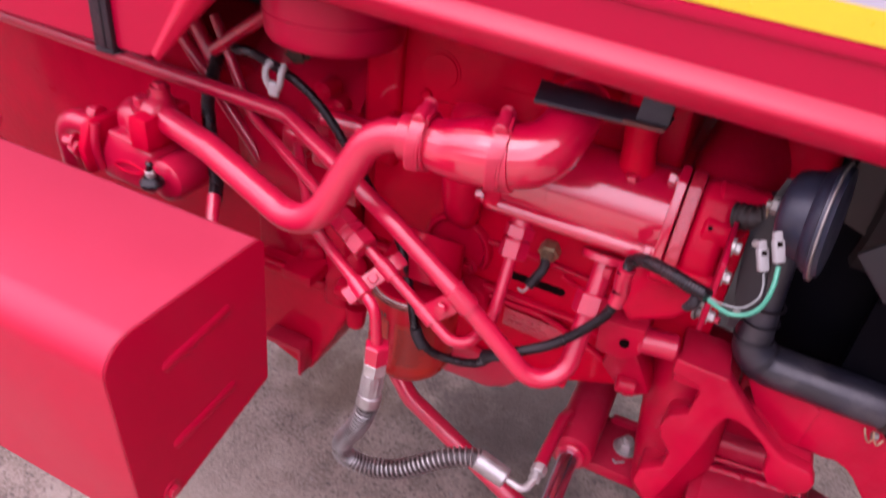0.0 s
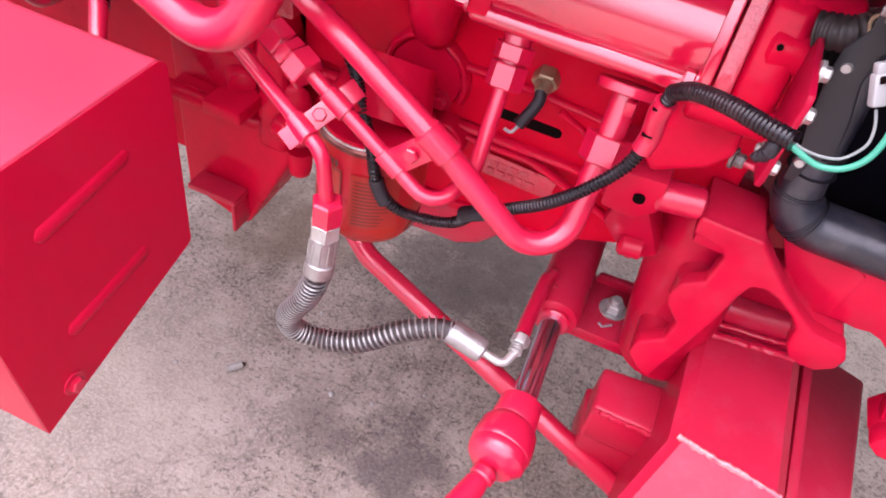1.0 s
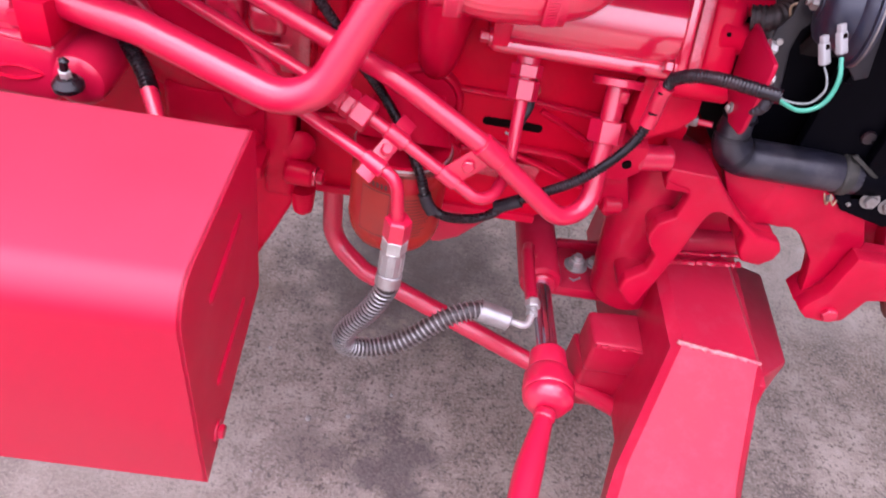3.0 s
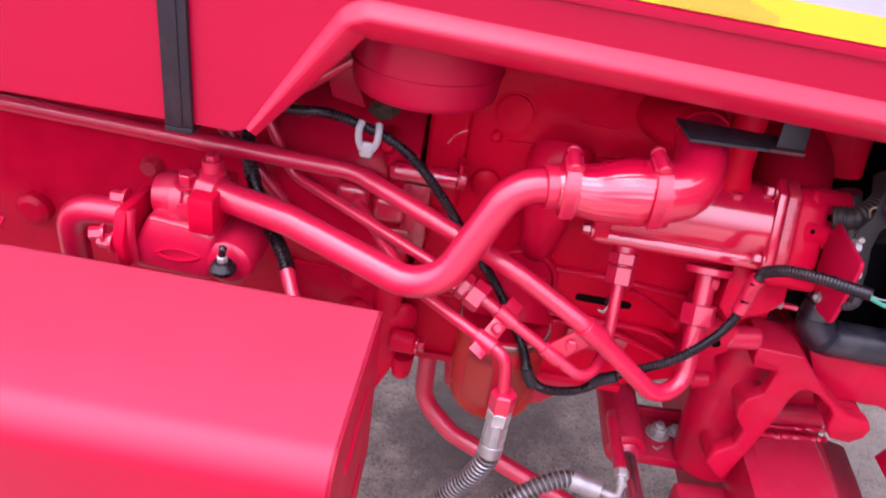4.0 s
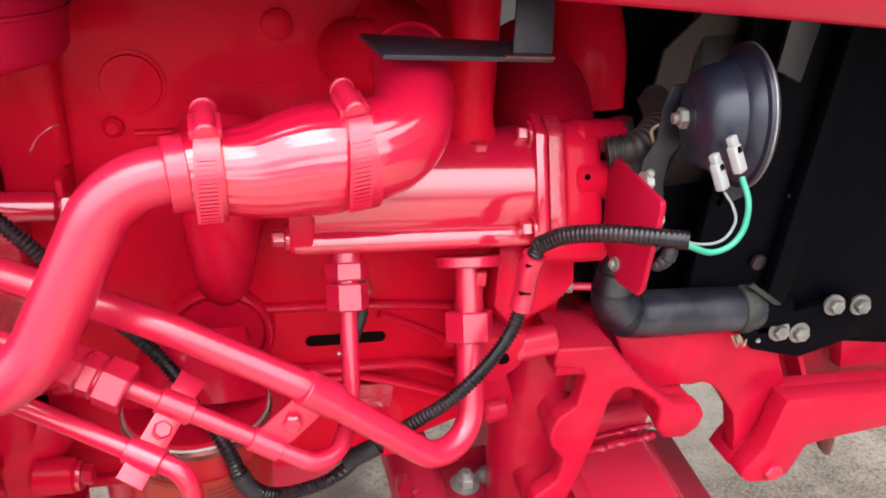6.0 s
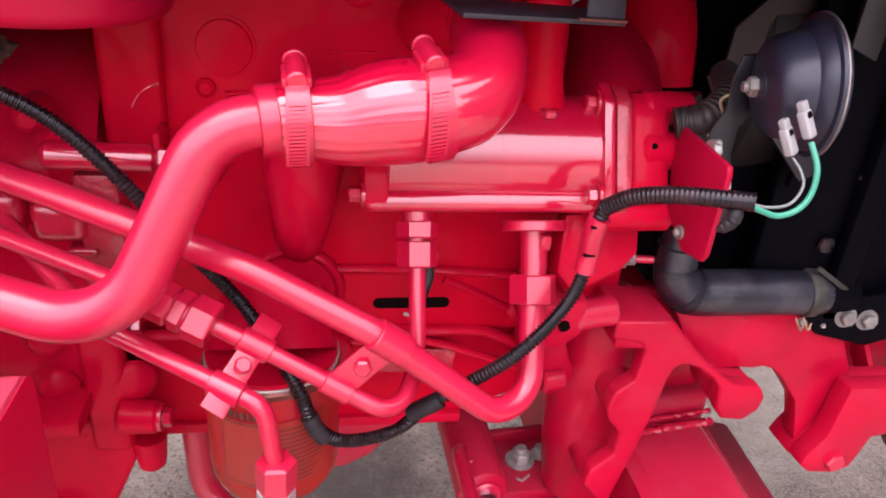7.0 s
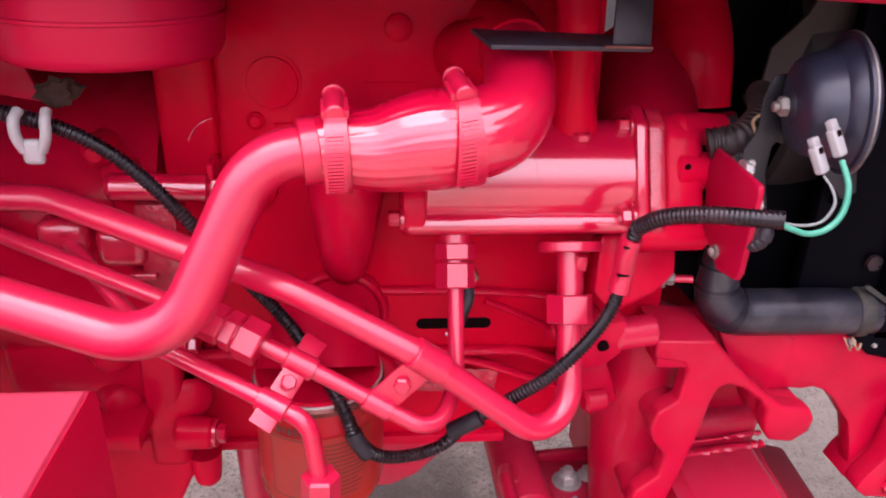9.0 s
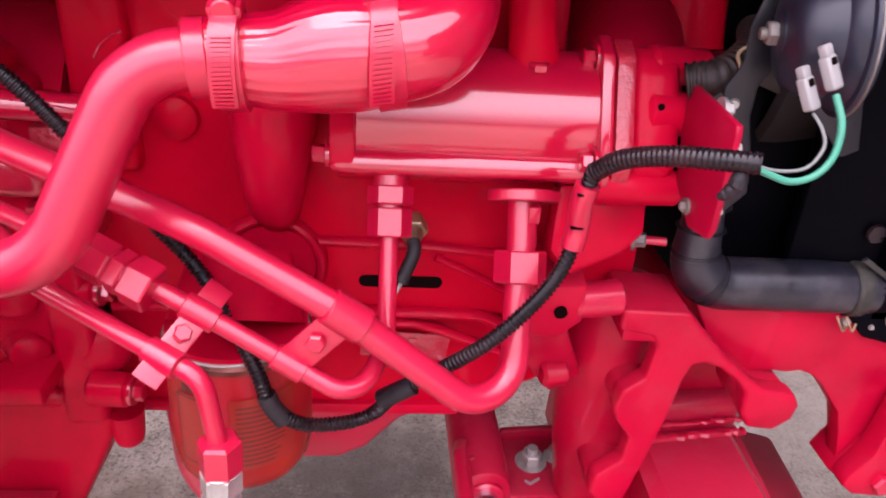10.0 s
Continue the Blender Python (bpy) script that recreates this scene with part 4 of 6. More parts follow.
# triangular support plate at the end cap
tri = thing("support_plate", (0.292, 0.37, 0.93), "red sheet-metal support plate bolted to the pump", "bracket")
part("plate", prism([(0.279, y, z) for y, z in [(0.320, 1.000), (0.318, 0.994), (0.320, 0.934), (0.324, 0.927), (0.352, 0.922), (0.385, 0.942), (0.396, 0.985), (0.388, 1.006)]],
                    (0.0045, 0, 0), 0.0012), red_sheet, tri)
part("plate_bolt", bolt((0.279, 0.358, 0.934), (-1, 0, 0), 0.0065, 0.005), zinc_dull, tri, "zinc bolt")
for (by, bz) in [(0.331, 0.982), (0.338, 0.936), (0.352, 1.000)]:
    part("plate_nut", bolt((0.2835, by, bz), (1, 0, 0), 0.0090, 0.007), zinc, tri, "bare zinc nut")
foot = bmesh.new()
add_prism(foot, [pp(0.206, 0.026, -0.012), pp(0.270, 0.026, -0.012), pp(0.272, 0.034, -0.045), pp(0.258, 0.038, -0.060), pp(0.218, 0.038, -0.078), pp(0.202, 0.034, -0.06)], PV * 0.03, 0.005)
part("foot", foot, red_cast, tri)
part("foot_bolt", bolt((0.276, 0.432, 0.874), (1, -0.3, 0.1), 0.0105, 0.010), zinc_dull, tri, "bare zinc nut")
part("foot_stud", cyl((0.285, 0.429, 0.875), (0.300, 0.425, 0.876), 0.0035, seg=12), red_pipe, tri)

# ---------------------------------------------------------------- hydraulic pipes
PD = -PU                        # the way the port fittings point


def pipe_thing(label):
    return thing("hydraulic_pipe", (0.0, 0.33, 0.85), label, "pipe", "hydraulic pipes")


thick = pipe_thing("thick red hydraulic suction pipe bent into a hook")
PA = V(0.180, 0.401, 0.920)
nut_r = V(0.180, 0.383, 0.876)
P2 = filleted([(-0.95, 0.40, 0.985), (-0.214, 0.412, 0.957), (-0.030, 0.339, 0.915), (0.056, 0.323, 0.871), tuple(PA + PD * 0.157 + V(-0.003, -0.004, -0.010)), PA + PD * 0.02],
              {1: 0.06, 2: 0.12, 3: 0.10, 4: 0.030}, 12)
part("tube", tube(P2, 0.0101, 20), red_pipe, thick)
part("port_flange", cyl(PA + PD * -0.003, PA + PD * 0.005, 0.0252, seg=32, chamfer=0.001), red_pipe, thick)
part("port_neck", cyl(PA + PD * 0.003, PA + PD * 0.036, 0.0105, seg=20), red_pipe, thick)
part("lock_tab", box((PA.x + 0.002, PA.y - 0.018, PA.z - 0.014), (PA.x + 0.010, PA.y - 0.008, PA.z - 0.002), 0.001), red_pipe, thick)
part("union_nut", hexa(nut_r - PD * 0.0085, nut_r + PD * 0.0145, 0.0325), red_pipe, thick)

thin = pipe_thing("thin red hydraulic pressure pipe with a hex union and return bend")
NL = V(0.0875, 0.3955, 0.916)
c1, c2 = V(-0.029, 0.331, 0.861), V(0.030, 0.323, 0.827)
P4 = filleted([(-0.345, 0.448, 1.035), (-0.291, 0.440, 0.927), (-0.095, 0.345, 0.893), tuple(c1), tuple(c2), (0.070, 0.317, 0.804), tuple(NL + PD * 0.100), tuple(NL + PD * 0.02)],
              {1: 0.03, 2: 0.05, 3: 0.08, 4: 0.08, 5: 0.024, 6: 0.03}, 10)
part("tube", tube(P4, 0.0064, 18), red_pipe, thin)
uax = (V(-0.061, 0.333, 0.879) - V(-0.098, 0.345, 0.894)).normalized()
u0 = V(-0.102, 0.346, 0.8955) + uax * 0.006
part("union_body", hexa(u0 - uax * 0.002, u0 + uax * 0.017, 0.0252), red_pipe, thin)
part("union_neck", cyl(u0 + uax * 0.017, u0 + uax * 0.030, 0.0115, seg=18), red_pipe, thin)
part("union_ring", hexa(u0 + uax * 0.0185, u0 + uax * 0.0280, 0.0252), red_pipe, thin)
part("union_nut", hexa(u0 + uax * 0.0295, u0 + uax * 0.0470, 0.0280), red_pipe, thin)
part("collar", cyl(NL + PD * -0.018, NL + PD * -0.008, 0.0115, seg=20), red_pipe, thin)
part("port_nut", hexa(NL + PD * -0.0085, NL + PD * 0.0045, 0.0275), red_pipe, thin)
part("union_nut", hexa(NL + PD * 0.0065, NL + PD * 0.0265, 0.0265), red_pipe, thin)
part("port_neck", cyl(NL + PD * -0.026, NL + PD * 0.020, 0.0095, seg=18), red_pipe, thin)

down = pipe_thing("thin red hydraulic return pipe bending down to a hose")
P3 = filleted([(-0.24, 0.46, 0.925), (-0.135, 0.345, 0.872), (-0.022, 0.2965, 0.836), (-0.015, 0.296, 0.778)], {1: 0.05, 2: 0.018}, 10)
part("tube", tube(P3, 0.0064, 18), red_pipe, down)
part("union_nut", hexa((-0.0152, 0.296, 0.790), (-0.0156, 0.2955, 0.764), 0.0245, 0.002), red_pipe, down)


def saddle(centre, axis, r, length):
    axis = Vector(axis).normalized()
    c = Vector(centre)
    return tube([c - axis * length / 2, c - axis * (length / 2 - 0.0006), c + axis * (length / 2 - 0.0006), c + axis * length / 2],
                [r - 0.0008, r, r, r - 0.0008], 22)


def oriented(centre, ax, ay):
    """A frame at centre whose x is ax and whose y is near ay."""
    x = Vector(ax).normalized()
    z = x.cross(Vector(ay)).normalized()
    y = z.cross(x)
    c = Vector(centre)
    return Matrix(((x.x, y.x, z.x, c.x), (x.y, y.y, z.y, c.y), (x.z, y.z, z.z, c.z), (0, 0, 0, 1)))


d4 = (c2 - c1).normalized()
clamp_a = thing("pipe_clamp", (-0.034, 0.314, 0.853), "red painted double pipe clamp with a centre bolt", "clamp", "pipe clamps")
a3 = V(-0.046, 0.3055, 0.8445)
across = (c1 + V(0, 0, 0) - a3)
mA = oriented((c1 + a3) / 2, across, d4)
half = across.length / 2
part("plate", box((-half - 0.018, -0.0085, -0.0012), (half + 0.022, 0.0085, 0.0012), 0.0005, mA @ pose(0, 0, 0.0)), red_pipe, clamp_a)
part("saddle", saddle(c1, d4, 0.0086, 0.023), red_pipe, clamp_a)
part("saddle", saddle(a3, V(0.113, -0.05, -0.038), 0.0086, 0.023), red_pipe, clamp_a)
bn = V(mA[0][2], mA[1][2], mA[2][2])
bn = bn if bn.y < 0 else -bn
part("clamp_bolt", bolt((c1 + a3) / 2 + bn * 0.001, bn, 0.0105, 0.006, False), red_pipe, clamp_a)

clamp_b = thing("pipe_clamp", (0.040, 0.324, 0.850), "red painted pipe clamp joining a thick and a thin pipe", "clamp", "pipe clamps")
b2 = V(0.062, 0.3225, 0.8665)
c2b = V(0.026, 0.3235, 0.829)
mB = oriented((c2b + b2) / 2, b2 - c2b, d4)
half = (b2 - c2b).length / 2
part("plate", box((-half, -0.011, -0.0012), (half, 0.011, 0.0012), 0.0005, mB), red_pipe, clamp_b)
d2 = V(0.118, 0.008, -0.090)
part("saddle", saddle(b2, d2, 0.0120, 0.027), red_pipe, clamp_b)
part("saddle", saddle(c2b, d4, 0.0084, 0.022), red_pipe, clamp_b)
bn = V(mB[0][2], mB[1][2], mB[2][2])
bn = bn if bn.y < 0 else -bn
part("clamp_bolt", bolt((c2b + b2) / 2 + bn * 0.001, bn, 0.0115, 0.006, False), red_pipe, clamp_b)

# ---------------------------------------------------------------- oil filter
FX, FY = -0.022, 0.396
oil = thing("oil_filter", (FX, FY, 0.69), "orange spin-on oil filter half covered with red overspray", "oil filter")
F0, F1 = V(FX, FY, 0.690), V(FX, FY + 0.002, 0.808)
part("can", tube([F0, F0 + V(0, 0, 0.001), F0 + V(0, 0, 0.004), F0 + V(0, 0, 0.012), F0 + V(0, 0, 0.022), F1 - V(0, 0, 0.006), F1],
                 [0.030, 0.037, 0.0425, 0.0465, 0.0483, 0.0483, 0.046], 48), filter_orange, oil)
part("rim", tube([F1 - V(0, 0, 0.007), F1 - V(0, 0, 0.006), F1 - V(0, 0, 0.002), F1], [0.0478, 0.0496, 0.0496, 0.0478], 48), rim_dark, oil, "dull metal rim")
part("gasket", cyl(F1, F1 + V(0, 0, 0.0022), 0.0484, seg=40, chamfer=0.0006), zinc, oil, "pale metal seam")
part("seal", cyl(F1 + V(0, 0, 0.002), F1 + V(0, 0, 0.006), 0.0468, seg=40), red_cast, oil)
part("adapter", cyl(F1 + V(0, 0, 0.004), F1 + V(0, 0.03, 0.045), 0.046, 0.034, seg=36), red_cast, oil)
lab = bmesh.new()


def on_can(a, z, r=0.0487):
    return V(FX + r * math.sin(a), FY - r * math.cos(a), z)


def add_label(bm, a0, a1, z0, z1, r):
    n_ = 8
    lo_ = [bm.verts.new(on_can(a0 + (a1 - a0) * i / n_, z0, r)) for i in range(n_ + 1)]
    hi_ = [bm.verts.new(on_can(a0 + (a1 - a0) * i / n_, z1, r)) for i in range(n_ + 1)]
    for i in range(n_):
        bm.faces.new((lo_[i], lo_[i + 1], hi_[i + 1], hi_[i]))


add_label(lab, 0.05, 0.95, 0.718, 0.782, 0.0486)
add_label(lab, -0.75, -0.10, 0.718, 0.782, 0.0486)
part("label_panel", lab, label_tint, oil, "paler printed panels")
ink = bmesh.new()
rnd = random.Random(4)
for i in range(13):
    z = 0.774 - i * 0.0043
    add_label(ink, 0.12, 0.12 + rnd.uniform(0.45, 0.72), z, z + 0.0015, 0.0488)
a = -0.62
for w in (0.075, 0.06, 0.07, 0.05, 0.06):
    add_label(ink, a, a + w, 0.784, 0.791, 0.0488)
    a += w + 0.03
for (a0, a1, z0, z1) in [(-0.74, -0.12, 0.779, 0.7803), (-0.74, -0.12, 0.720, 0.7213), (-0.75, -0.735, 0.720, 0.780), (-0.12, -0.105, 0.720, 0.780)]:
    add_label(ink, a0, a1, z0, z1, 0.0488)
part("print", ink, ink_dark, oil, "dark print, too small to read")

oil.scale = (1.10, 1.10, 1.0)

# ---------------------------------------------------------------- spring-wrapped hose
sh = thing("spring_hose", (0.03, 0.33, 0.57), "hydraulic hose wrapped in a steel coil spring", "hose")
part("nut_ring", cyl((-0.0156, 0.2955, 0.7655), (-0.0157, 0.2952, 0.7620), 0.0134, 0.0122, seg=28, chamfer=0.0006), zinc, sh, "chipped bright zinc nut edge")
part("swivel_nut", hexa((-0.0157, 0.2953, 0.764), (-0.0161, 0.2938, 0.748), 0.0235), zinc, sh, "bare zinc swivel nut with red overspray")
part("ferrule", tube([(-0.0161, 0.2938, 0.750), (-0.0161, 0.2936, 0.749), (-0.0165, 0.290, 0.722), (-0.0166, 0.2896, 0.720), (-0.0166, 0.2894, 0.719), (-0.0175, 0.2868, 0.706), (-0.0176, 0.2866, 0.705)],
                     [0.0105, 0.0122, 0.0122, 0.0118, 0.0138, 0.0138, 0.0118], 24), ferrule_grey, sh, "dull crimped aluminium ferrule")
for i in range(10):
    a = 2 * math.pi * i / 10
    d = V(math.cos(a), math.sin(a), 0) * 0.0122
    part("crimp_flute", tube([V(-0.0162, 0.2934, 0.746) + d, V(-0.0165, 0.2902, 0.724) + d], 0.0011, 6), ferrule_grey, sh)
HP = smooth_path([(-0.0165, 0.289, 0.722), (-0.018, 0.2865, 0.700), (-0.033, 0.292, 0.655), (-0.058, 0.303, 0.602), (-0.058, 0.313, 0.566), (-0.030, 0.325, 0.551),
                  (0.010, 0.334, 0.562), (0.052, 0.350, 0.590), (0.085, 0.362, 0.603), (0.110, 0.367, 0.602)], 9)
part("rubber_core", tube(HP, 0.0102, 18), hose_rubber, sh, "grey-brown rubber core")
part("coil_spring", coil(HP[6:-4], 0.0119, 0.0012, 0.0066), spring_steel, sh, "steel coil spring")
part("ferrule", tube([(0.098, 0.366, 0.6035), (0.0985, 0.366, 0.6033), (0.137, 0.3645, 0.5938), (0.139, 0.3644, 0.5932)], [0.0115, 0.0138, 0.0132, 0.0105], 24), ferrule_grey, sh, "dull crimped aluminium ferrule")
part("elbow", tube(filleted([(0.137, 0.3645, 0.594), (0.163, 0.364, 0.587), (0.170, 0.384, 0.594), (0.170, 0.402, 0.598)], 0.011, 8), 0.0047, 16), zinc, sh)
part("swivel_nut", hexa((0.1695, 0.390, 0.5955), (0.170, 0.402, 0.598), 0.0175), zinc, sh, "zinc swivel nut")
for k in range(3):
    part("fitting_ring", cyl((0.1688, 0.3805 + k * 0.0034, 0.5928 + k * 0.0009), (0.1690, 0.3829 + k * 0.0034, 0.5934 + k * 0.0009), 0.0078 - 0.0004 * k, seg=18, chamfer=0.0006), zinc, sh)

# ---------------------------------------------------------------- steering cylinder and link
cy = thing("steering_cylinder", (0.19, 0.55, 0.56), "red hydraulic steering cylinder with chrome rod", "cylinder")
part("barrel", tube([(0.186, 0.80, 0.560), (0.192, 0.482, 0.560), (0.192, 0.477, 0.560), (0.1925, 0.474, 0.560)], [0.0295, 0.0295, 0.028, 0.022], 36), red_axle, cy)
part("gland", cyl((0.1925, 0.478, 0.560), (0.193, 0.468, 0.560), 0.0205, seg=28, chamfer=0.002), red_pipe, cy)
part("chrome_rod", cyl((0.192, 0.49, 0.560), (0.197, 0.335, 0.560), 0.0135, seg=28), chrome, cy, "polished chrome rod")
part("port_tube", tube(filleted([(0.172, 0.520, 0.585), (0.168, 0.500, 0.590), (0.168, 0.425, 0.596), (0.169, 0.402, 0.598)], 0.01), 0.0085, 18), red_pipe, cy)
wd = bmesh.new()
for i in range(4):
    add_dome(wd, (0.176 + 0.002 * i, 0.512 - 0.006 * i, 0.5825), 0.0035, (0, -0.3, 1), 0.5, 10)
add_dome(wd, (0.182, 0.500, 0.5855), 0.005, (0, -0.2, 1), 0.6, 12)
part("weld_beads", wd, red_rough, cy)
boot = tube([(0.196, 0.351, 0.560), (0.196, 0.347, 0.560), (0.1955, 0.322, 0.560), (0.195, 0.319, 0.560), (0.1948, 0.316, 0.560), (0.1945, 0.311, 0.560), (0.194, 0.292, 0.559),
             (0.1935, 0.286, 0.559), (0.1934, 0.2845, 0.559), (0.1933, 0.283, 0.559), (0.193, 0.274, 0.558), (0.192, 0.266, 0.558), (0.192, 0.263, 0.558)],
            [0.017, 0.0228, 0.0248, 0.0238, 0.0265, 0.0300, 0.0322, 0.0318, 0.0305, 0.0316, 0.0300, 0.022, 0.010], 32)
part("rod_eye", boot, red_pipe, cy)
link = thing("tie_link", (0.18, 0.20, 0.54), "red steering tie link with a threaded neck", "rod")
part("neck", tube([(0.192, 0.290, 0.557), (0.188, 0.255, 0.556), (0.186, 0.249, 0.556), (0.184, 0.240, 0.556)], [0.008, 0.009, 0.011, 0.012], 18), red_pipe, link)
part("link_bar", tube([(0.185, 0.245, 0.556), (0.168, 0.185, 0.552), (0.13, 0.02, 0.54)], [0.012, 0.0165, 0.0165], 20), red_pipe, link)
part("link_collar", tube([(0.1895, 0.262, 0.557), (0.189, 0.259, 0.557), (0.187, 0.252, 0.556), (0.186, 0.248, 0.556)], [0.010, 0.013, 0.013, 0.010], 20), red_pipe, link)
part("link_end", tube([(0.132, 0.03, 0.54), (0.12, -0.03, 0.537), (0.11, -0.075, 0.535)], [0.0165, 0.016, 0.016], 18), red_pipe, link)

tie = thing("drag_tube", (0.1, 0.45, 0.48), "red bent steel tube crossing under the engine", "tube")
TP = filleted([(-0.111, 0.505, 0.78), (-0.106, 0.512, 0.552), (-0.055, 0.485, 0.524), (0.42, 0.385, 0.374)], {1: 0.05, 2: 0.06}, 10)
part("tube", tube(TP, 0.0135, 20), red_pipe, tie)
part("end_sleeve", tube([V(0.405, 0.388, 0.379), V(0.42, 0.385, 0.374), V(0.44, 0.381, 0.368)], [0.016, 0.018, 0.018], 20), red_pipe, tie)

# ---------------------------------------------------------------- front axle
axle = thing("front_axle", (0.40, 0.45, 0.40), "heavy red welded box-section front axle beam", "axle")
ab = bmesh.new()
lo = [(0.336, 0.80, 0.40), (0.334, 0.345, 0.40), (0.296, 0.21, 0.36), (0.21, -0.10, 0.24)]
hi = [(0.345, 0.80, 0.622), (0.339, 0.346, 0.620), (0.289, 0.235, 0.512), (0.190, -0.10, 0.30)]
wide = [0.120, 0.114, 0.157, 0.240]
slant = [0.0, -0.018, -0.012, 0.0]
rings = []
for (x0, y0, z0), (x1, y1, z1), w, sl in zip(lo, hi, wide, slant):
    c = 0.012
    rings.append([ab.verts.new(p) for p in [(x0, y0, z0), (x0 + w + 0.014, y0, z0), (x1 + w, y1 + sl, z1 - c), (x1 + w - c, y1 + sl, z1), (x1 + c, y1, z1), (x1, y1, z1 - c)]])
for a, b in zip(rings, rings[1:]):
    for i in range(6):
        ab.faces.new((a[i], a[(i + 1) % 6], b[(i + 1) % 6], b[i]))
ab.faces.new(rings[0])
ab.faces.new(rings[-1][::-1])
part("beam", ab, red_axle, axle)


def weld_seam(a, b, r=0.004, seed=1, n=26):
    rnd2 = random.Random(seed)
    a, b = Vector(a), Vector(b)
    pts = [a.lerp(b, i / n) + V(rnd2.uniform(-0.0006, 0.0006), rnd2.uniform(-0.001, 0.001), rnd2.uniform(-0.0005, 0.0005)) for i in range(n + 1)]
    return tube(pts, [r * rnd2.uniform(0.75, 1.25) for _ in pts], 8)


part("weld_seam", weld_seam((0.345, 0.346, 0.619), (0.446, 0.329, 0.6185), 0.0030, 1), weld_dusty, axle, "pale dusty weld seam")
part("weld_seam", weld_seam((0.350, 0.490, 0.622), (0.462, 0.505, 0.622), 0.0046, 2), red_gloss, axle)
part("weld_seam", weld_seam((0.352, 0.496, 0.634), (0.460, 0.511, 0.634), 0.0028, 9), red_gloss, axle)
part("crown", prism([(0.350, 0.500, 0.610), (0.462, 0.515, 0.610), (0.462, 0.80, 0.610), (0.350, 0.80, 0.610)], (0, 0, 0.050), 0.012, 3), red_axle, axle)
part("side_gusset", prism([(0.470, 0.66, 0.605), (0.474, 0.345, 0.560), (0.490, 0.335, 0.40), (0.490, 0.66, 0.36)], (0.012, 0, 0), 0.003), red_axle, axle)
part("end_block", prism([(0.474, 0.36, 0.530), (0.575, 0.45, 0.500), (0.590, 0.64, 0.500), (0.474, 0.64, 0.530)], (0, 0, -0.13), 0.006), red_axle, axle)
blk = bmesh.new()
add_prism(blk, [(0.268, 0.462, 0.535), (0.352, 0.470, 0.535), (0.352, 0.400, 0.535), (0.270, 0.400, 0.535)], (0, 0, -0.06), 0.006, 3)
add_prism(blk, [(0.262, 0.470, 0.478), (0.352, 0.470, 0.478), (0.352, 0.402, 0.478), (0.272, 0.402, 0.478)], (0.006, 0.02, -0.11), 0.006, 3)
part("stop_block", blk, red_axle, axle)
part("knuckle", tube([(0.375, -0.11, 0.0), (0.375, -0.11, 0.02), (0.375, -0.11, 0.56), (0.375, -0.11, 0.58)], [0.055, 0.045, 0.045, 0.03], 24), red_axle, axle)
part("knuckle_arm", box((0.09, -0.095, 0.515), (0.36, -0.065, 0.545), 0.004), red_axle, axle)
part("weld_seam", weld_seam((0.272, 0.399, 0.532), (0.345, 0.399, 0.531), 0.0026, 5), red_axle, axle)
lug = bmesh.new()
add_prism(lug, [(0.205, 0.50, 0.535), (0.30, 0.50, 0.535), (0.30, 0.60, 0.535), (0.205, 0.60, 0.535)], (0, 0, -0.018), 0.003)
add_prism(lug, [(0.222, 0.588, 0.530), (0.30, 0.588, 0.530), (0.30, 0.588, 0.552), (0.226, 0.588, 0.546)], (0, 0.010, 0), 0.003)
part("cylinder_lug", lug, red_axle, axle)
part("lug_nut", bolt((0.256, 0.551, 0.535), (0, 0, 1), 0.021, 0.014), zinc, axle, "bare zinc nut with washer")
part("lug_stud", cyl((0.256, 0.551, 0.545), (0.256, 0.551, 0.556), 0.006, seg=14), zinc, axle)
part("lug_bolt", bolt((0.284, 0.560, 0.535), (0, 0, 1), 0.014, 0.012), zinc, axle, "bare zinc bolt")
tick = bmesh.new()
add_prism(tick, [(0.250, 0.515, 0.5352), (0.262, 0.524, 0.5352), (0.261, 0.527, 0.5352), (0.2505, 0.519, 0.5352), (0.2455, 0.523, 0.5352), (0.244, 0.520, 0.5352)], (0, 0, 0.0006))
part("paint_tick", tick, white_nylon, axle, "white paint check mark")

# ---------------------------------------------------------------- axle support casting
support = thing("axle_support", (0.33, 0.50, 0.62), "red cast-iron front axle support with a hooked arm", "casting")
ARM = [(0.274, 0.820), (0.330, 0.818), (0.346, 0.800), (0.369, 0.776), (0.390, 0.758), (0.408, 0.744), (0.439, 0.739), (0.446, 0.727), (0.443, 0.712), (0.429, 0.700), (0.405, 0.703),
       (0.396, 0.718), (0.394, 0.740), (0.384, 0.752), (0.366, 0.765), (0.352, 0.770), (0.342, 0.767), (0.337, 0.752), (0.332, 0.715), (0.322, 0.668), (0.306, 0.600), (0.292, 0.606),
       (0.276, 0.625), (0.279, 0.645), (0.300, 0.663), (0.302, 0.690), (0.287, 0.708), (0.283, 0.722), (0.287, 0.740), (0.305, 0.753), (0.308, 0.786), (0.302, 0.795), (0.275, 0.800)]
part("hooked_arm", prism([(x, 0.415, z) for x, z in ARM], (0, 0.020, 0), 0.0035, 3), red_support, support)
NOSE = [(0.352, 0.7705), (0.369, 0.774), (0.390, 0.756), (0.408, 0.742), (0.438, 0.737), (0.444, 0.726), (0.441, 0.713), (0.428, 0.702), (0.406, 0.705), (0.398, 0.719), (0.394, 0.736), (0.380, 0.751), (0.366, 0.762)]
part("arm_nose", prism([(x, 0.4345, z) for x, z in NOSE], (0, 0.045, 0), 0.003, 2), red_support, support)
top = bmesh.new()
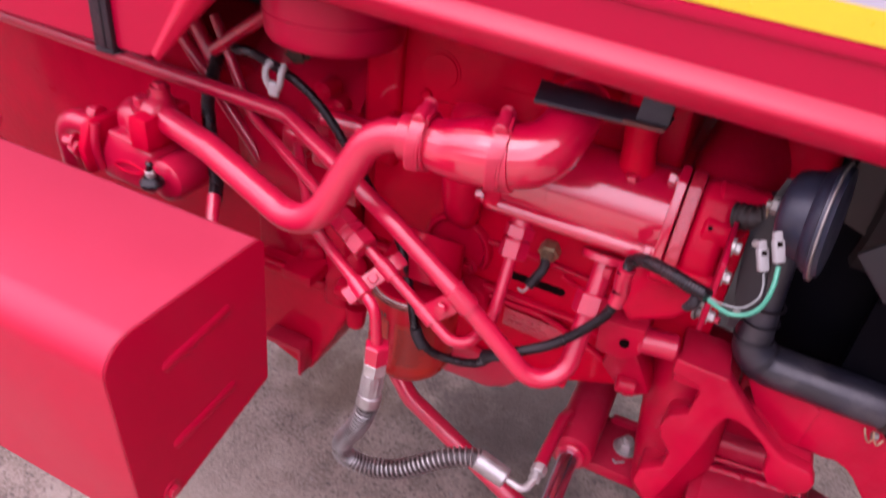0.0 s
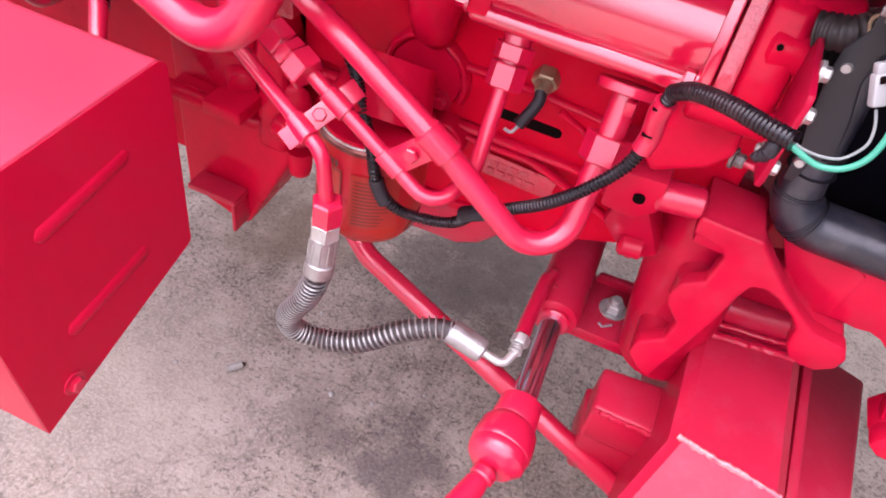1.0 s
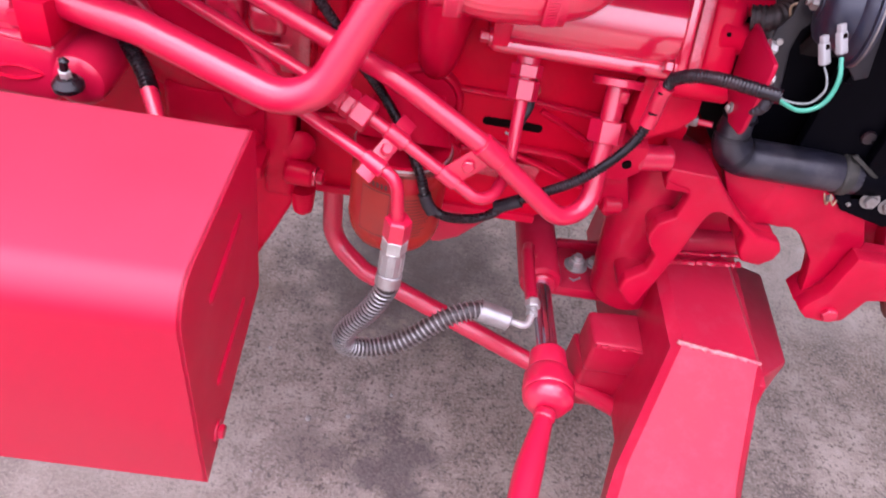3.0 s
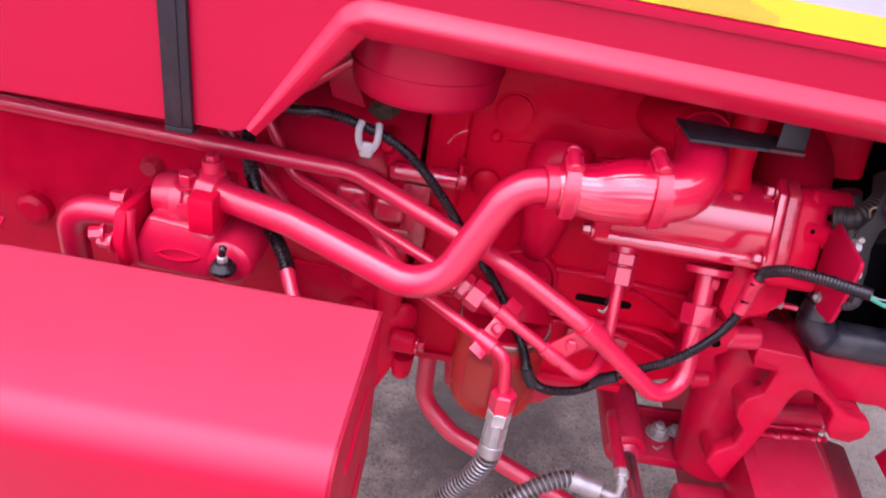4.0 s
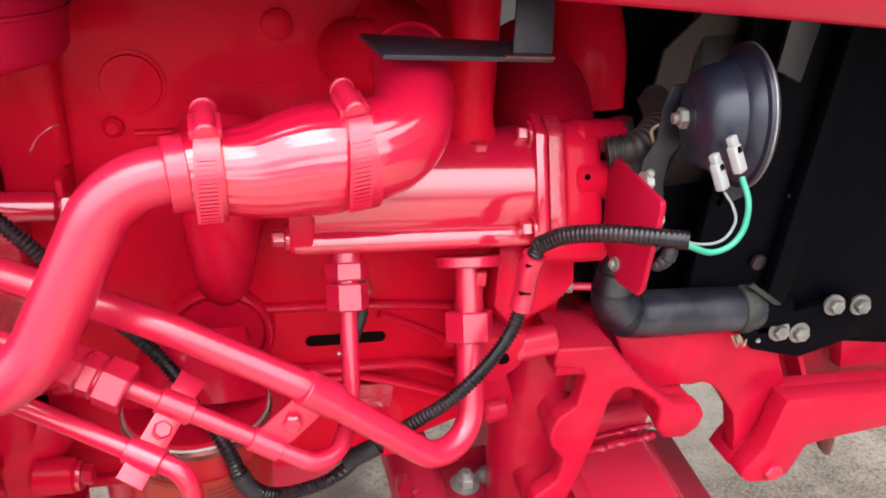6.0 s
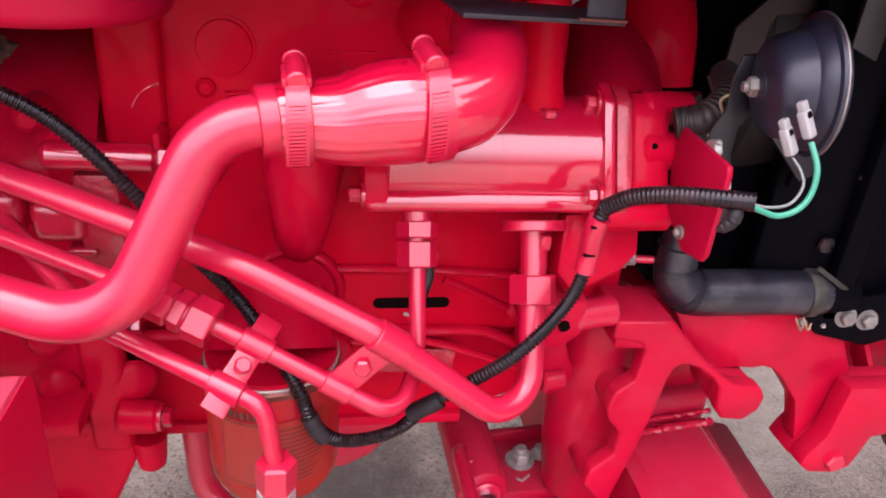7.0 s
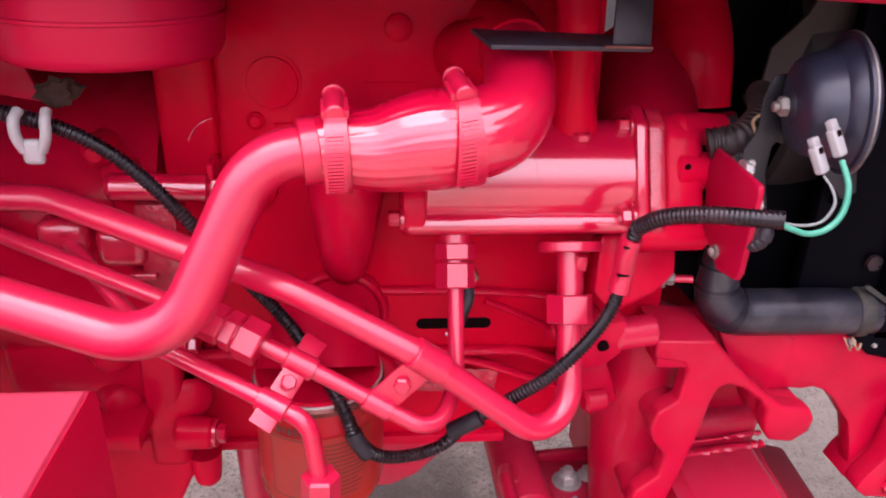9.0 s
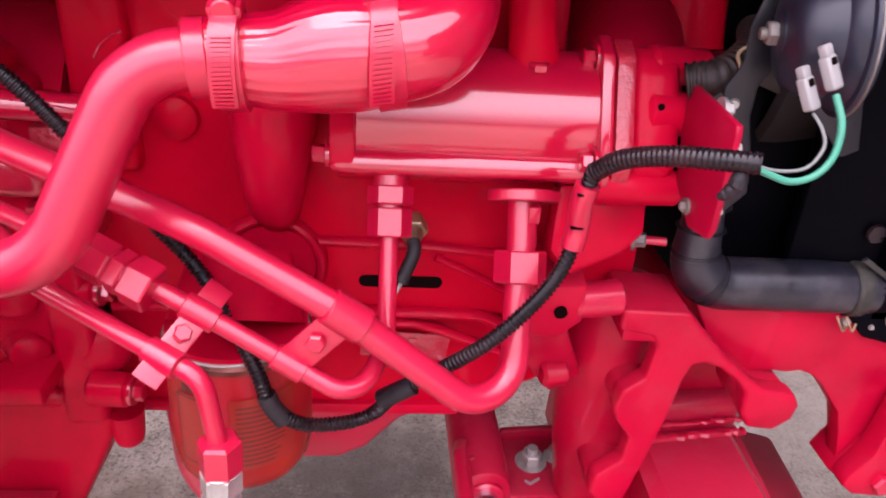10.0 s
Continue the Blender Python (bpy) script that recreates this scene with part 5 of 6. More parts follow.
add_prism(top, [(0.2775, 0.4165, 0.8195), (0.331, 0.4165, 0.8175), (0.325, 0.470, 0.825), (0.274, 0.470, 0.827)], (0, 0, -0.03), 0.003)
part("top_pad", top, red_support, support)
col = bmesh.new()
add_tube(col, [(0.296, 0.500, 0.795), (0.297, 0.500, 0.792), (0.299, 0.500, 0.780), (0.304, 0.503, 0.70), (0.312, 0.508, 0.62), (0.320, 0.512, 0.545)], [0.030, 0.040, 0.046, 0.051, 0.050, 0.047], 40)
part("inner_column", col, red_support, support)
pin = bmesh.new()
add_cyl(pin, (0.232, 0.416, 0.827), (0.272, 0.425, 0.826), 0.0145, seg=28, chamfer=0.003)
for (bx, bz, br) in [(0.3045, 0.722, 0.0195), (0.297, 0.6255, 0.0200)]:
    part("arm_boss", tube([(bx, 0.434, bz), (bx + 0.001, 0.452, bz), (bx + 0.004, 0.500, bz)], [br, br * 1.04, br * 1.12], 32), red_support, support)
part("pivot_pin", pin, red_pipe, support)
blkb = bmesh.new()
add_prism(blkb, [(0.190, 0.400, 0.845), (0.238, 0.402, 0.848), (0.240, 0.408, 0.812), (0.222, 0.408, 0.796), (0.192, 0.406, 0.800)], (0, 0.06, 0.01), 0.003)
part("pin_block", blkb, red_support, support)
part("pin_hole", cyl((0.2205, 0.4065, 0.824), (0.2205, 0.4020, 0.823), 0.0052, seg=18), dark_hole, support, "dark drilled hole")
low = bmesh.new()
add_prism(low, [(0.205, 0.43, 0.795), (0.235, 0.43, 0.795), (0.262, 0.45, 0.73), (0.235, 0.45, 0.71), (0.200, 0.44, 0.755)], (0, 0.05, 0), 0.005)
add_cyl(low, (0.222, 0.440, 0.738), (0.246, 0.444, 0.738), 0.011, seg=20, chamfer=0.003)
part("lower_lug", low, red_support, support)

part("trunnion", prism([(0.355, 0.52, 0.652), (0.46, 0.53, 0.652), (0.44, 0.53, 0.79), (0.35, 0.52, 0.79)], (0, 0.25, 0), 0.008), red_support, support)

cheek = thing("front_cheek", (0.48, 0.50, 0.70), "red steel front cheek plate with a cut-out", "bracket")
CH = [(0.345, 0.812), (0.400, 0.812), (0.524, 0.800), (0.560, 0.735), (0.552, 0.690), (0.524, 0.640), (0.516, 0.672), (0.508, 0.696), (0.495, 0.712), (0.482, 0.728), (0.470, 0.738), (0.458, 0.742), (0.446, 0.740),
      (0.430, 0.742), (0.405, 0.740), (0.365, 0.775)]
part("plate", prism([(x, 0.446, z) for x, z in CH], (0, 0.022, 0), 0.003), red_support, cheek)
part("plate_fold", prism([(0.386, 0.452, 0.752), (0.420, 0.443, 0.744), (0.424, 0.443, 0.80), (0.392, 0.452, 0.812)], (0, 0.008, 0), 0.0025), red_support, cheek)
FLG = [(0.545, 0.730), (0.76, 0.724), (0.76, 0.684), (0.640, 0.672), (0.612, 0.668), (0.592, 0.664), (0.580, 0.624), (0.562, 0.617), (0.532, 0.620), (0.519, 0.630), (0.522, 0.642), (0.538, 0.668)]
part("front_flange", prism([(x, 0.420, z) for x, z in FLG], (0, 0.024, 0), 0.003), red_support, cheek)
part("flange_side", prism([(0.519, 0.443, 0.628), (0.526, 0.443, 0.644), (0.542, 0.443, 0.668), (0.548, 0.443, 0.728), (0.556, 0.443, 0.728), (0.550, 0.443, 0.664), (0.532, 0.443, 0.620)], (0, 0.04, 0), 0.002), red_support, cheek)
part("flange_bolt", cyl((0.556, 0.423, 0.635), (0.556, 0.413, 0.635), 0.011, seg=6, chamfer=0.002), red_pipe, cheek)
part("beam_top", prism([(0.556, 0.4435, 0.728), (0.76, 0.4435, 0.722), (0.76, 0.462, 0.722), (0.556, 0.462, 0.728)], (0, 0, -0.006), 0.001), red_support, cheek)
part("pocket_wall", prism([(0.528, 0.500, 0.790), (0.90, 0.500, 0.80), (0.90, 0.500, 0.66), (0.560, 0.500, 0.68)], (0, 0.012, 0), 0.002), red_support, cheek)
part("pocket_rib", prism([(0.600, 0.463, 0.722), (0.606, 0.463, 0.722), (0.606, 0.500, 0.760), (0.600, 0.500, 0.760)], (0.004, 0, -0.04), 0.0), red_support, cheek)
part("side_rail", prism([(0.640, 0.47, 0.770), (0.90, 0.47, 0.800), (0.90, 0.47, 0.735), (0.655, 0.47, 0.722)], (0, 0.02, 0), 0.003), red_support, cheek)
part("hook_pin", tube([(0.640, 0.45, 0.668), (0.644, 0.45, 0.650), (0.652, 0.45, 0.632), (0.660, 0.45, 0.618)], [0.012, 0.012, 0.009, 0.004], 10), rim_dark, cheek, "rusty dark red pin under the beam")

# ---------------------------------------------------------------- radiator, hose and shroud
rad = thing("radiator", (0.56, 0.62, 0.78), "black painted radiator frame with dusty shroud", "radiator")
part("side_frame", prism([(0.425, 0.462, 0.815), (0.495, 0.452, 0.79), (0.70, 0.452, 0.765), (0.70, 0.452, 1.40), (0.425, 0.472, 1.40)], (0, 0.015, 0), 0.002), black_paint, rad)
part("core", box((0.47, 0.475, 0.79), (0.56, 0.80, 1.40), 0.004), black_paint, rad)
part("frame_post", box((0.498, 0.440, 0.80), (0.522, 0.456, 1.40), 0.002), black_paint, rad)
part("lower_bracket", prism([(0.470, 0.440, 0.815), (0.600, 0.440, 0.835), (0.63, 0.440, 0.79), (0.56, 0.440, 0.768), (0.500, 0.440, 0.783)], (0, 0.012, 0), 0.002), black_paint, rad)
for (bx, bz) in [(0.524, 0.804), (0.549, 0.800), (0.580, 0.830), (0.612, 0.828)]:
    part("frame_bolt", bolt((bx, 0.440, bz), (-0.1, -1, 0.1), 0.013, 0.009), zinc_dull, rad, "dusty bare zinc bolt")
part("panel_rivet", tube([(0.500, 0.4535, 0.944), (0.500, 0.450, 0.944)], [0.0035, 0.0025], 12), black_rubber, rad)
part("panel_hole", tube([(0.487, 0.4535, 0.876), (0.487, 0.4505, 0.876)], [0.0085, 0.0075], 20), black_plastic, rad)
part("dusty_edge", prism([(0.474, 0.4385, 0.857), (0.478, 0.4385, 0.860), (0.516, 0.4385, 0.836), (0.513, 0.4385, 0.832)], (0, 0.004, 0), 0.0008), collar_dirty, rad, "dusty bracket edge")
part("panel_fold", prism([(0.424, 0.447, 0.936), (0.432, 0.447, 0.935), (0.505, 0.447, 1.40), (0.497, 0.447, 1.40)], (0, 0.008, 0), 0.002), black_paint, rad)
part("rivet", tube([(0.503, 0.441, 0.794), (0.503, 0.438, 0.794)], [0.003, 0.002], 10), zinc, rad)
part("shroud_box", prism([(0.350, 0.52, 0.80), (0.47, 0.50, 0.79), (0.47, 0.50, 1.40), (0.395, 0.52, 1.40), (0.385, 0.52, 1.00), (0.350, 0.52, 0.96)], (0, 0.30, 0), 0.004), black_paint, rad)
shroud = bmesh.new()
add_tube(shroud, [(0.395, 0.63, 1.02), (0.40, 0.63, 1.02), (0.44, 0.63, 1.02), (0.475, 0.63, 1.02)], [0.140, 0.146, 0.148, 0.150], 40, caps=False)
part("fan_shroud", shroud, shroud_grey, rad, "dusty dark fan shroud")

part("shroud_skirt", prism([(0.350, 0.495, 1.020), (0.364, 0.495, 1.030), (0.366, 0.495, 1.062), (0.392, 0.495, 1.090), (0.405, 0.495, 1.12), (0.440, 0.495, 1.12), (0.432, 0.495, 1.066), (0.412, 0.495, 1.010),
                            (0.398, 0.495, 0.976), (0.372, 0.495, 0.985)], (0, 0.004, 0), 0.001), dust_brown, rad, "dusty brown shroud skirt")
part("horn_stay", prism([(0.386, 0.435, 0.985), (0.424, 0.435, 0.946), (0.436, 0.435, 0.952), (0.420, 0.435, 1.02)], (0, 0.004, 0), 0.001), post_grey, rad, "dark grey stay plate behind the horn")
part("grey_post", prism([(0.436, 0.438, 1.060), (0.462, 0.438, 1.050), (0.470, 0.438, 1.20), (0.436, 0.438, 1.20)], (0, 0.004, 0), 0.001), post_grey, rad, "grey painted frame post")

lh = thing("radiator_hose", (0.40, 0.455, 0.80), "dusty black rubber lower radiator hose with wire clamp", "hose")
LP = filleted([(0.312, 0.460, 1.010), (0.332, 0.452, 0.955), (0.336, 0.450, 0.900), (0.338, 0.450, 0.828), (0.455, 0.452, 0.826), (0.498, 0.456, 0.823)], {1: 0.06, 2: 0.06, 3: 0.032, 4: 0.1}, 12)
part("rubber", tube(LP, [0.0148 if p[2] > 0.885 else 0.0148 + 0.0077 * min(1.0, (0.885 - p[2]) / 0.050) for p in LP], 28), hose_dusty, lh)
fold = bmesh.new()
for i in range(22):
    f = 25.5 + i * 0.5
    k = int(f)
    p = Vector(LP[k]).lerp(Vector(LP[k + 1]), f - k)
    t = (Vector(LP[k + 1]) - Vector(LP[k])).normalized()
    add_tube(fold, [p - t * 0.0007, p, p + t * 0.0007], [0.0205, 0.0232, 0.0205] if k > 33 else [0.0165, 0.0200, 0.0165], 28, caps=False)
part("bend_creases", fold, black_rubber, lh)
ring = tube([(0.476, 0.4532, 0.825), (0.477, 0.4532, 0.825), (0.487, 0.4540, 0.8244), (0.488, 0.4541, 0.8243)], [0.0228, 0.0248, 0.0248, 0.0230], 28)
part("clamp_band", ring, collar_dirty, lh, "dirty dark hose collar")
for dx in (0.0, 0.008):
    part("clamp_wire", tube(smooth_path([(0.462 + dx, 0.430, 0.810), (0.465 + dx, 0.427, 0.803), (0.470 + dx, 0.428, 0.797), (0.474 + dx, 0.432, 0.802)], 5), 0.0010, 8), brass, lh, "bent spring clamp wire")
part("clamp_screw", hexa((0.471, 0.435, 0.801), (0.478, 0.435, 0.801), 0.0075), zinc_dull, lh, "small clamp screw")
part("outlet", cyl((0.490, 0.455, 0.8235), (0.53, 0.458, 0.822), 0.022, seg=24), black_paint, lh)
upper = thing("breather_hose", (0.31, 0.40, 1.0), "short ribbed black rubber hose", "hose")
part("rubber", corrugated(smooth_path([(0.278, 0.400, 1.005), (0.300, 0.395, 1.012), (0.325, 0.415, 1.025), (0.345, 0.46, 1.03)]), 0.0120, 0.005, 0.0012, 18), breather_dusty, upper)

for k in range(2):
    part("clamp_wire", tube(smooth_path([(0.298 + 0.006 * k, 0.384, 1.000), (0.304 + 0.006 * k, 0.380, 1.014), (0.300 + 0.008 * k, 0.382, 1.028), (0.308 + 0.006 * k, 0.378, 1.034), (0.312 + 0.004 * k, 0.380, 1.026)], 5), 0.0013, 8), brass, upper, "bent spring clamp wire")

# ---------------------------------------------------------------- horn
horn = thing("horn", (0.315, 0.335, 1.05), "round black disc horn on a bent bracket", "horn")
HA = V(0.97, -0.20, 0.10).normalized()
HC = V(0.307, 0.352, 1.046)


def hp(d):
    return HC + HA * d


part("bell", tube([hp(0.000), hp(0.001), hp(0.0025), hp(0.005), hp(0.010), hp(0.018), hp(0.024), hp(0.026), hp(0.030), hp(0.033)],
                 [0.013, 0.0195, 0.0265, 0.0310, 0.0340, 0.0358, 0.0370, 0.0400, 0.0425, 0.0440], 48), horn_black, horn)
part("rim", tube([hp(0.0325), hp(0.0335), hp(0.0360), hp(0.0375), hp(0.041), hp(0.042)], [0.043, 0.0475, 0.0475, 0.0450, 0.043, 0.030], 48), horn_black, horn)
part("rim_edge", tube([hp(0.0355), hp(0.0360), hp(0.0370), hp(0.0375)], [0.0470, 0.0482, 0.0482, 0.0470], 48), zinc_dull, horn, "worn bright rim edge")
part("hub_nut", hexa(hp(-0.0075), hp(-0.001), 0.0125), zinc_dull, horn, "zinc stud and nut")
part("hub_stud", cyl(hp(-0.011), hp(0.004), 0.0036, seg=14), zinc_dull, horn)
part("hub_washer", tube([hp(-0.0015), hp(-0.0008), hp(0.002), hp(0.003)], [0.011, 0.0135, 0.0135, 0.011], 24), horn_black, horn)
strap = [(0.304, 1.062), (0.318, 1.064), (0.326, 1.055), (0.325, 1.027), (0.314, 1.010), (0.314, 0.990), (0.321, 0.964), (0.325, 0.938), (0.314, 0.926), (0.311, 0.908),
         (0.304, 0.908), (0.303, 0.935), (0.297, 0.960), (0.293, 0.991), (0.293, 1.008), (0.301, 1.024), (0.300, 1.045)]
part("mount_strap", prism([(x, 0.374, z) for x, z in strap], (0.001, 0.003, 0), 0.001), post_grey, horn)
part("strap_rivet", tube([(0.301, 0.375, 0.998), (0.3005, 0.372, 0.998)], [0.0042, 0.003], 12), zinc, horn)
part("strap_rivet", tube([(0.308, 0.375, 0.925), (0.3075, 0.371, 0.925)], [0.0042, 0.003], 12), zinc, horn)
conn = [(V(0.308, 0.304, 1.046), V(0.3165, 0.298, 1.026)), (V(0.3005, 0.306, 1.034), V(0.309, 0.300, 1.014))]
for a, b in conn:
    mx = oriented((a + b) / 2, b - a, V(0.8, 0.5, 0.2))
    k = part("terminal", box((-0.0085, -0.0042, -0.0032), (0.0095, 0.0042, 0.0032), 0.0016, mx, 3), white_nylon, horn, "white plastic spade terminal")
    part("latch_end", box((-0.0145, -0.0036, -0.0020), (-0.0080, 0.0030, 0.0028), 0.0010, mx), white_nylon, k)
    part("window", box((-0.0072, -0.0022, -0.0039), (-0.0032, 0.0020, 0.0039), 0.0006, mx), dark_hole, k, "dark latch window")

# ---------------------------------------------------------------- wiring
har = thing("wiring_harness", (0.1, 0.34, 0.80), "black corrugated wiring conduit looping past the pipes", "cable")
CA = smooth_path([(0.277, 0.279, 0.992), (0.262, 0.288, 0.990), (0.240, 0.306, 0.985), (0.220, 0.326, 0.975), (0.209, 0.341, 0.961)], 6)
part("sleeve", corrugated(CA, 0.0062, 0.0030, 0.0005), black_plastic, har)
CB = smooth_path([(0.209, 0.341, 0.961), (0.206, 0.346, 0.940), (0.207, 0.350, 0.920), (0.200, 0.345, 0.893), (0.180, 0.338, 0.866), (0.155, 0.338, 0.838), (0.125, 0.348, 0.808), (0.098, 0.352, 0.786),
                  (0.078, 0.361, 0.757), (0.052, 0.352, 0.7555), (0.026, 0.343, 0.7645), (0.009, 0.340, 0.786), (-0.003, 0.346, 0.816), (-0.040, 0.380, 0.862), (-0.078, 0.382, 0.910),
                  (-0.108, 0.380, 0.952), (-0.138, 0.379, 0.988), (-0.166, 0.378, 1.011), (-0.198, 0.377, 1.025), (-0.238, 0.383, 1.031), (-0.275, 0.405, 1.020), (-0.31, 0.44, 1.005), (-0.33, 0.47, 0.99)], 6)
part("conduit", corrugated(CB, 0.0055, 0.0034, 0.0010), black_plastic, har)
part("tape", tube(smooth_path([(0.108, 0.3505, 0.793), (0.098, 0.352, 0.786), (0.086, 0.357, 0.775)], 4), 0.0072, 14), black_rubber, har, "black tape wrap")
part("tape", tube(smooth_path([(0.018, 0.341, 0.768), (0.011, 0.3402, 0.780), (0.007, 0.3405, 0.790)], 4), 0.0068, 14), black_rubber, har, "black tape wrap")
part("tape_end", tube(smooth_path([(0.270, 0.284, 0.986), (0.269, 0.284, 0.978), (0.266, 0.286, 0.972), (0.262, 0.288, 0.969)], 4), [0.0035, 0.0042, 0.0048, 0.0046, 0.0050, 0.0040, 0.0046, 0.0042, 0.0036, 0.0038, 0.0030, 0.0024, 0.0012], 10), black_rubber, har, "loose end of black tape")
G = smooth_path([(0.272, 0.282, 0.990), (0.283, 0.280, 0.986), (0.295, 0.279, 0.983), (0.307, 0.279, 0.987), (0.315, 0.281, 0.997), (0.3175, 0.286, 1.012), (0.3165, 0.297, 1.025)], 8)
part("green_wire", tube(G, 0.0019, 10), green_wire, har, "thin green wire")
G = smooth_path([(0.272, 0.284, 0.991), (0.286, 0.281, 0.988), (0.302, 0.281, 0.990), (0.311, 0.285, 1.000), (0.3115, 0.292, 1.008), (0.309, 0.300, 1.014)], 8)
part("grey_wire", tube(G, 0.0009, 10), pale_wire, har, "thin grey wire")
wrap = smooth_path([(0.2075, 0.344, 0.952), (0.206, 0.346, 0.940), (0.207, 0.350, 0.920), (0.205, 0.3485, 0.906)], 6)
tag = part("strap_wrap", tube(wrap, 0.0078, 18), red_pipe, har, "red painted cable wrap")
for (dz, dy) in [(0.946, 0.3375), (0.922, 0.3415)]:
    part("slit", box((0.2005, dy, dz), (0.2085, dy + 0.004, dz + 0.0016), 0.0), dark_hole, tag)

clip = thing("cable_clip", (-0.205, 0.375, 1.008), "white nylon push-in cable clip round the conduit", "clip")
for dx in (-0.0108, 0.0108):
    part("jaw", tube(smooth_path([(-0.195 + dx * 0.8, 0.371, 1.033), (-0.195 + dx * 0.9, 0.364, 1.028), (-0.195 + dx * 0.85, 0.362, 1.018), (-0.196 + dx * 0.5, 0.364, 1.008)], 5), 0.0036, 12), white_nylon, clip)
part("tongue", box((-0.2030, 0.3610, 0.999), (-0.1892, 0.3665, 1.016), 0.0036, steps=3), white_nylon, clip)
rag = bmesh.new()
bmesh.ops.create_icosphere(rag, subdivisions=3, radius=0.013)
for v in rag.verts:
    v.co = V(v.co.x * 1.1, v.co.y * 0.5, v.co.z * 0.7) * (1 + 0.6 * noise.noise(v.co * 160)) + V(-0.186, 0.395, 1.040)
wad = mesh_object("tape_wad", rag, rag_tan)
tagged(wad, "crumpled dirty tan tape wad behind the cable clip", "tape")

sens = thing("oil_sender", (0.105, 0.46, 0.85), "small brass pressure sender with a cable boot", "sensor")
SD = V(0.05, -0.85, -0.30).normalized()
S0 = V(0.106, 0.478, 0.862)
part("hex_body", hexa(S0, S0 + SD * 0.014, 0.022), brass, sens)
part("stem", tube([S0 + SD * 0.013, S0 + SD * 0.018, S0 + SD * 0.024], [0.009, 0.008, 0.006], 18), brass, sens)
part("boot", tube(smooth_path([S0 + SD * 0.022, S0 + SD * 0.030 + V(0, 0, -0.006), (0.098, 0.440, 0.825)], 5), 0.0058, 12), black_rubber, sens, "black rubber boot")
part("wire_end", tube(smooth_path([(0.099, 0.440, 0.826), (0.094, 0.436, 0.818), (0.087, 0.437, 0.818)], 5), 0.0016, 8), white_nylon, sens, "stripped pale wire end")

# ---------------------------------------------------------------- steering box at the rear
valve = thing("steering_valve", (-0.38, 0.33, 0.90), "red painted water pump casting with bolted flange", "valve")
vb = bmesh.new()
add_prism(vb, [(-0.426, 0.322, 0.846), (-0.342, 0.318, 0.846), (-0.335, 0.318, 0.904), (-0.362, 0.320, 0.911), (-0.407, 0.322, 0.913), (-0.424, 0.322, 0.880)], (0, 0.09, 0), 0.007, 3)
part("body", vb, red_pipe, valve)
part("upper_boss", tube([(-0.414, 0.368, 0.912), (-0.412, 0.368, 0.912), (-0.400, 0.368, 0.914), (-0.364, 0.366, 0.916), (-0.360, 0.366, 0.916)], [0.016, 0.0245, 0.0275, 0.0285, 0.024], 32), red_pipe, valve)
part("boss_step", tube([(-0.392, 0.366, 0.914), (-0.390, 0.366, 0.914), (-0.378, 0.366, 0.915), (-0.376, 0.366, 0.915)], [0.0275, 0.0305, 0.0305, 0.0275], 32), red_pipe, valve)
part("front_plate", box((-0.361, 0.313, 0.907), (-0.334, 0.385, 0.948), 0.003), red_cast, valve)
part("fitting", tube([(-0.350, 0.356, 0.944), (-0.350, 0.356, 0.958), (-0.350, 0.356, 0.960), (-0.350, 0.356, 0.970), (-0.350, 0.356, 0.972)], [0.0145, 0.0140, 0.0110, 0.0105, 0.007], 24), red_pipe, valve)
part("clip_ring", tube([(-0.371, 0.330, 0.922), (-0.371, 0.327, 0.922)], [0.0085, 0.0070], 18), red_pipe, valve)
part("outlet_neck", cyl((-0.362, 0.353, 0.940), (-0.338, 0.349, 0.937), 0.021, seg=28, chamfer=0.003), red_pipe, valve)
part("side_flange", prism([(-0.436, 0.305, 0.855), (-0.436, 0.375, 0.855), (-0.436, 0.388, 0.888), (-0.436, 0.375, 0.920), (-0.436, 0.312, 0.920), (-0.436, 0.299, 0.888)], (0.013, 0, 0), 0.004), red_cast, valve)
for (y_, z_) in [(0.296, 0.885), (0.330, 0.918)]:
    part("flange_bolt", bolt((-0.436, y_ + 0.01, z_), (-1, 0, 0), 0.013, 0.016), red_pipe, valve)
part("side_pipe", tube(filleted([(-0.43, 0.340, 0.900), (-0.503, 0.342, 0.896), (-0.507, 0.352, 0.80)], 0.035), 0.0155, 22), red_pipe, valve)
part("top_bolt", bolt((-0.374, 0.350, 0.942), (0, -0.1, 1), 0.016, 0.014), red_pipe, valve)
part("top_bolt", bolt((-0.350, 0.356, 0.970), (0, 0, 1), 0.013, 0.007), red_pipe, valve)
part("nipple_cap", tube([(-0.320, 0.300, 0.879), (-0.320, 0.300, 0.8795), (-0.320, 0.2995, 0.884), (-0.320, 0.299, 0.890), (-0.320, 0.299, 0.891)], [0.010, 0.0135, 0.0135, 0.0085, 0.004], 24), black_plastic, valve, "black rubber grommet")
part("bleed_nipple", hexa((-0.320, 0.299, 0.889), (-0.320, 0.298, 0.898), 0.0095), zinc, valve, "bare zinc nipple")
part("nipple_tip", tube([(-0.320, 0.298, 0.897), (-0.3195, 0.298, 0.902), (-0.3185, 0.298, 0.907), (-0.318, 0.298, 0.909)], [0.004, 0.0036, 0.0044, 0.002], 14), black_plastic, valve, "black nipple tip")
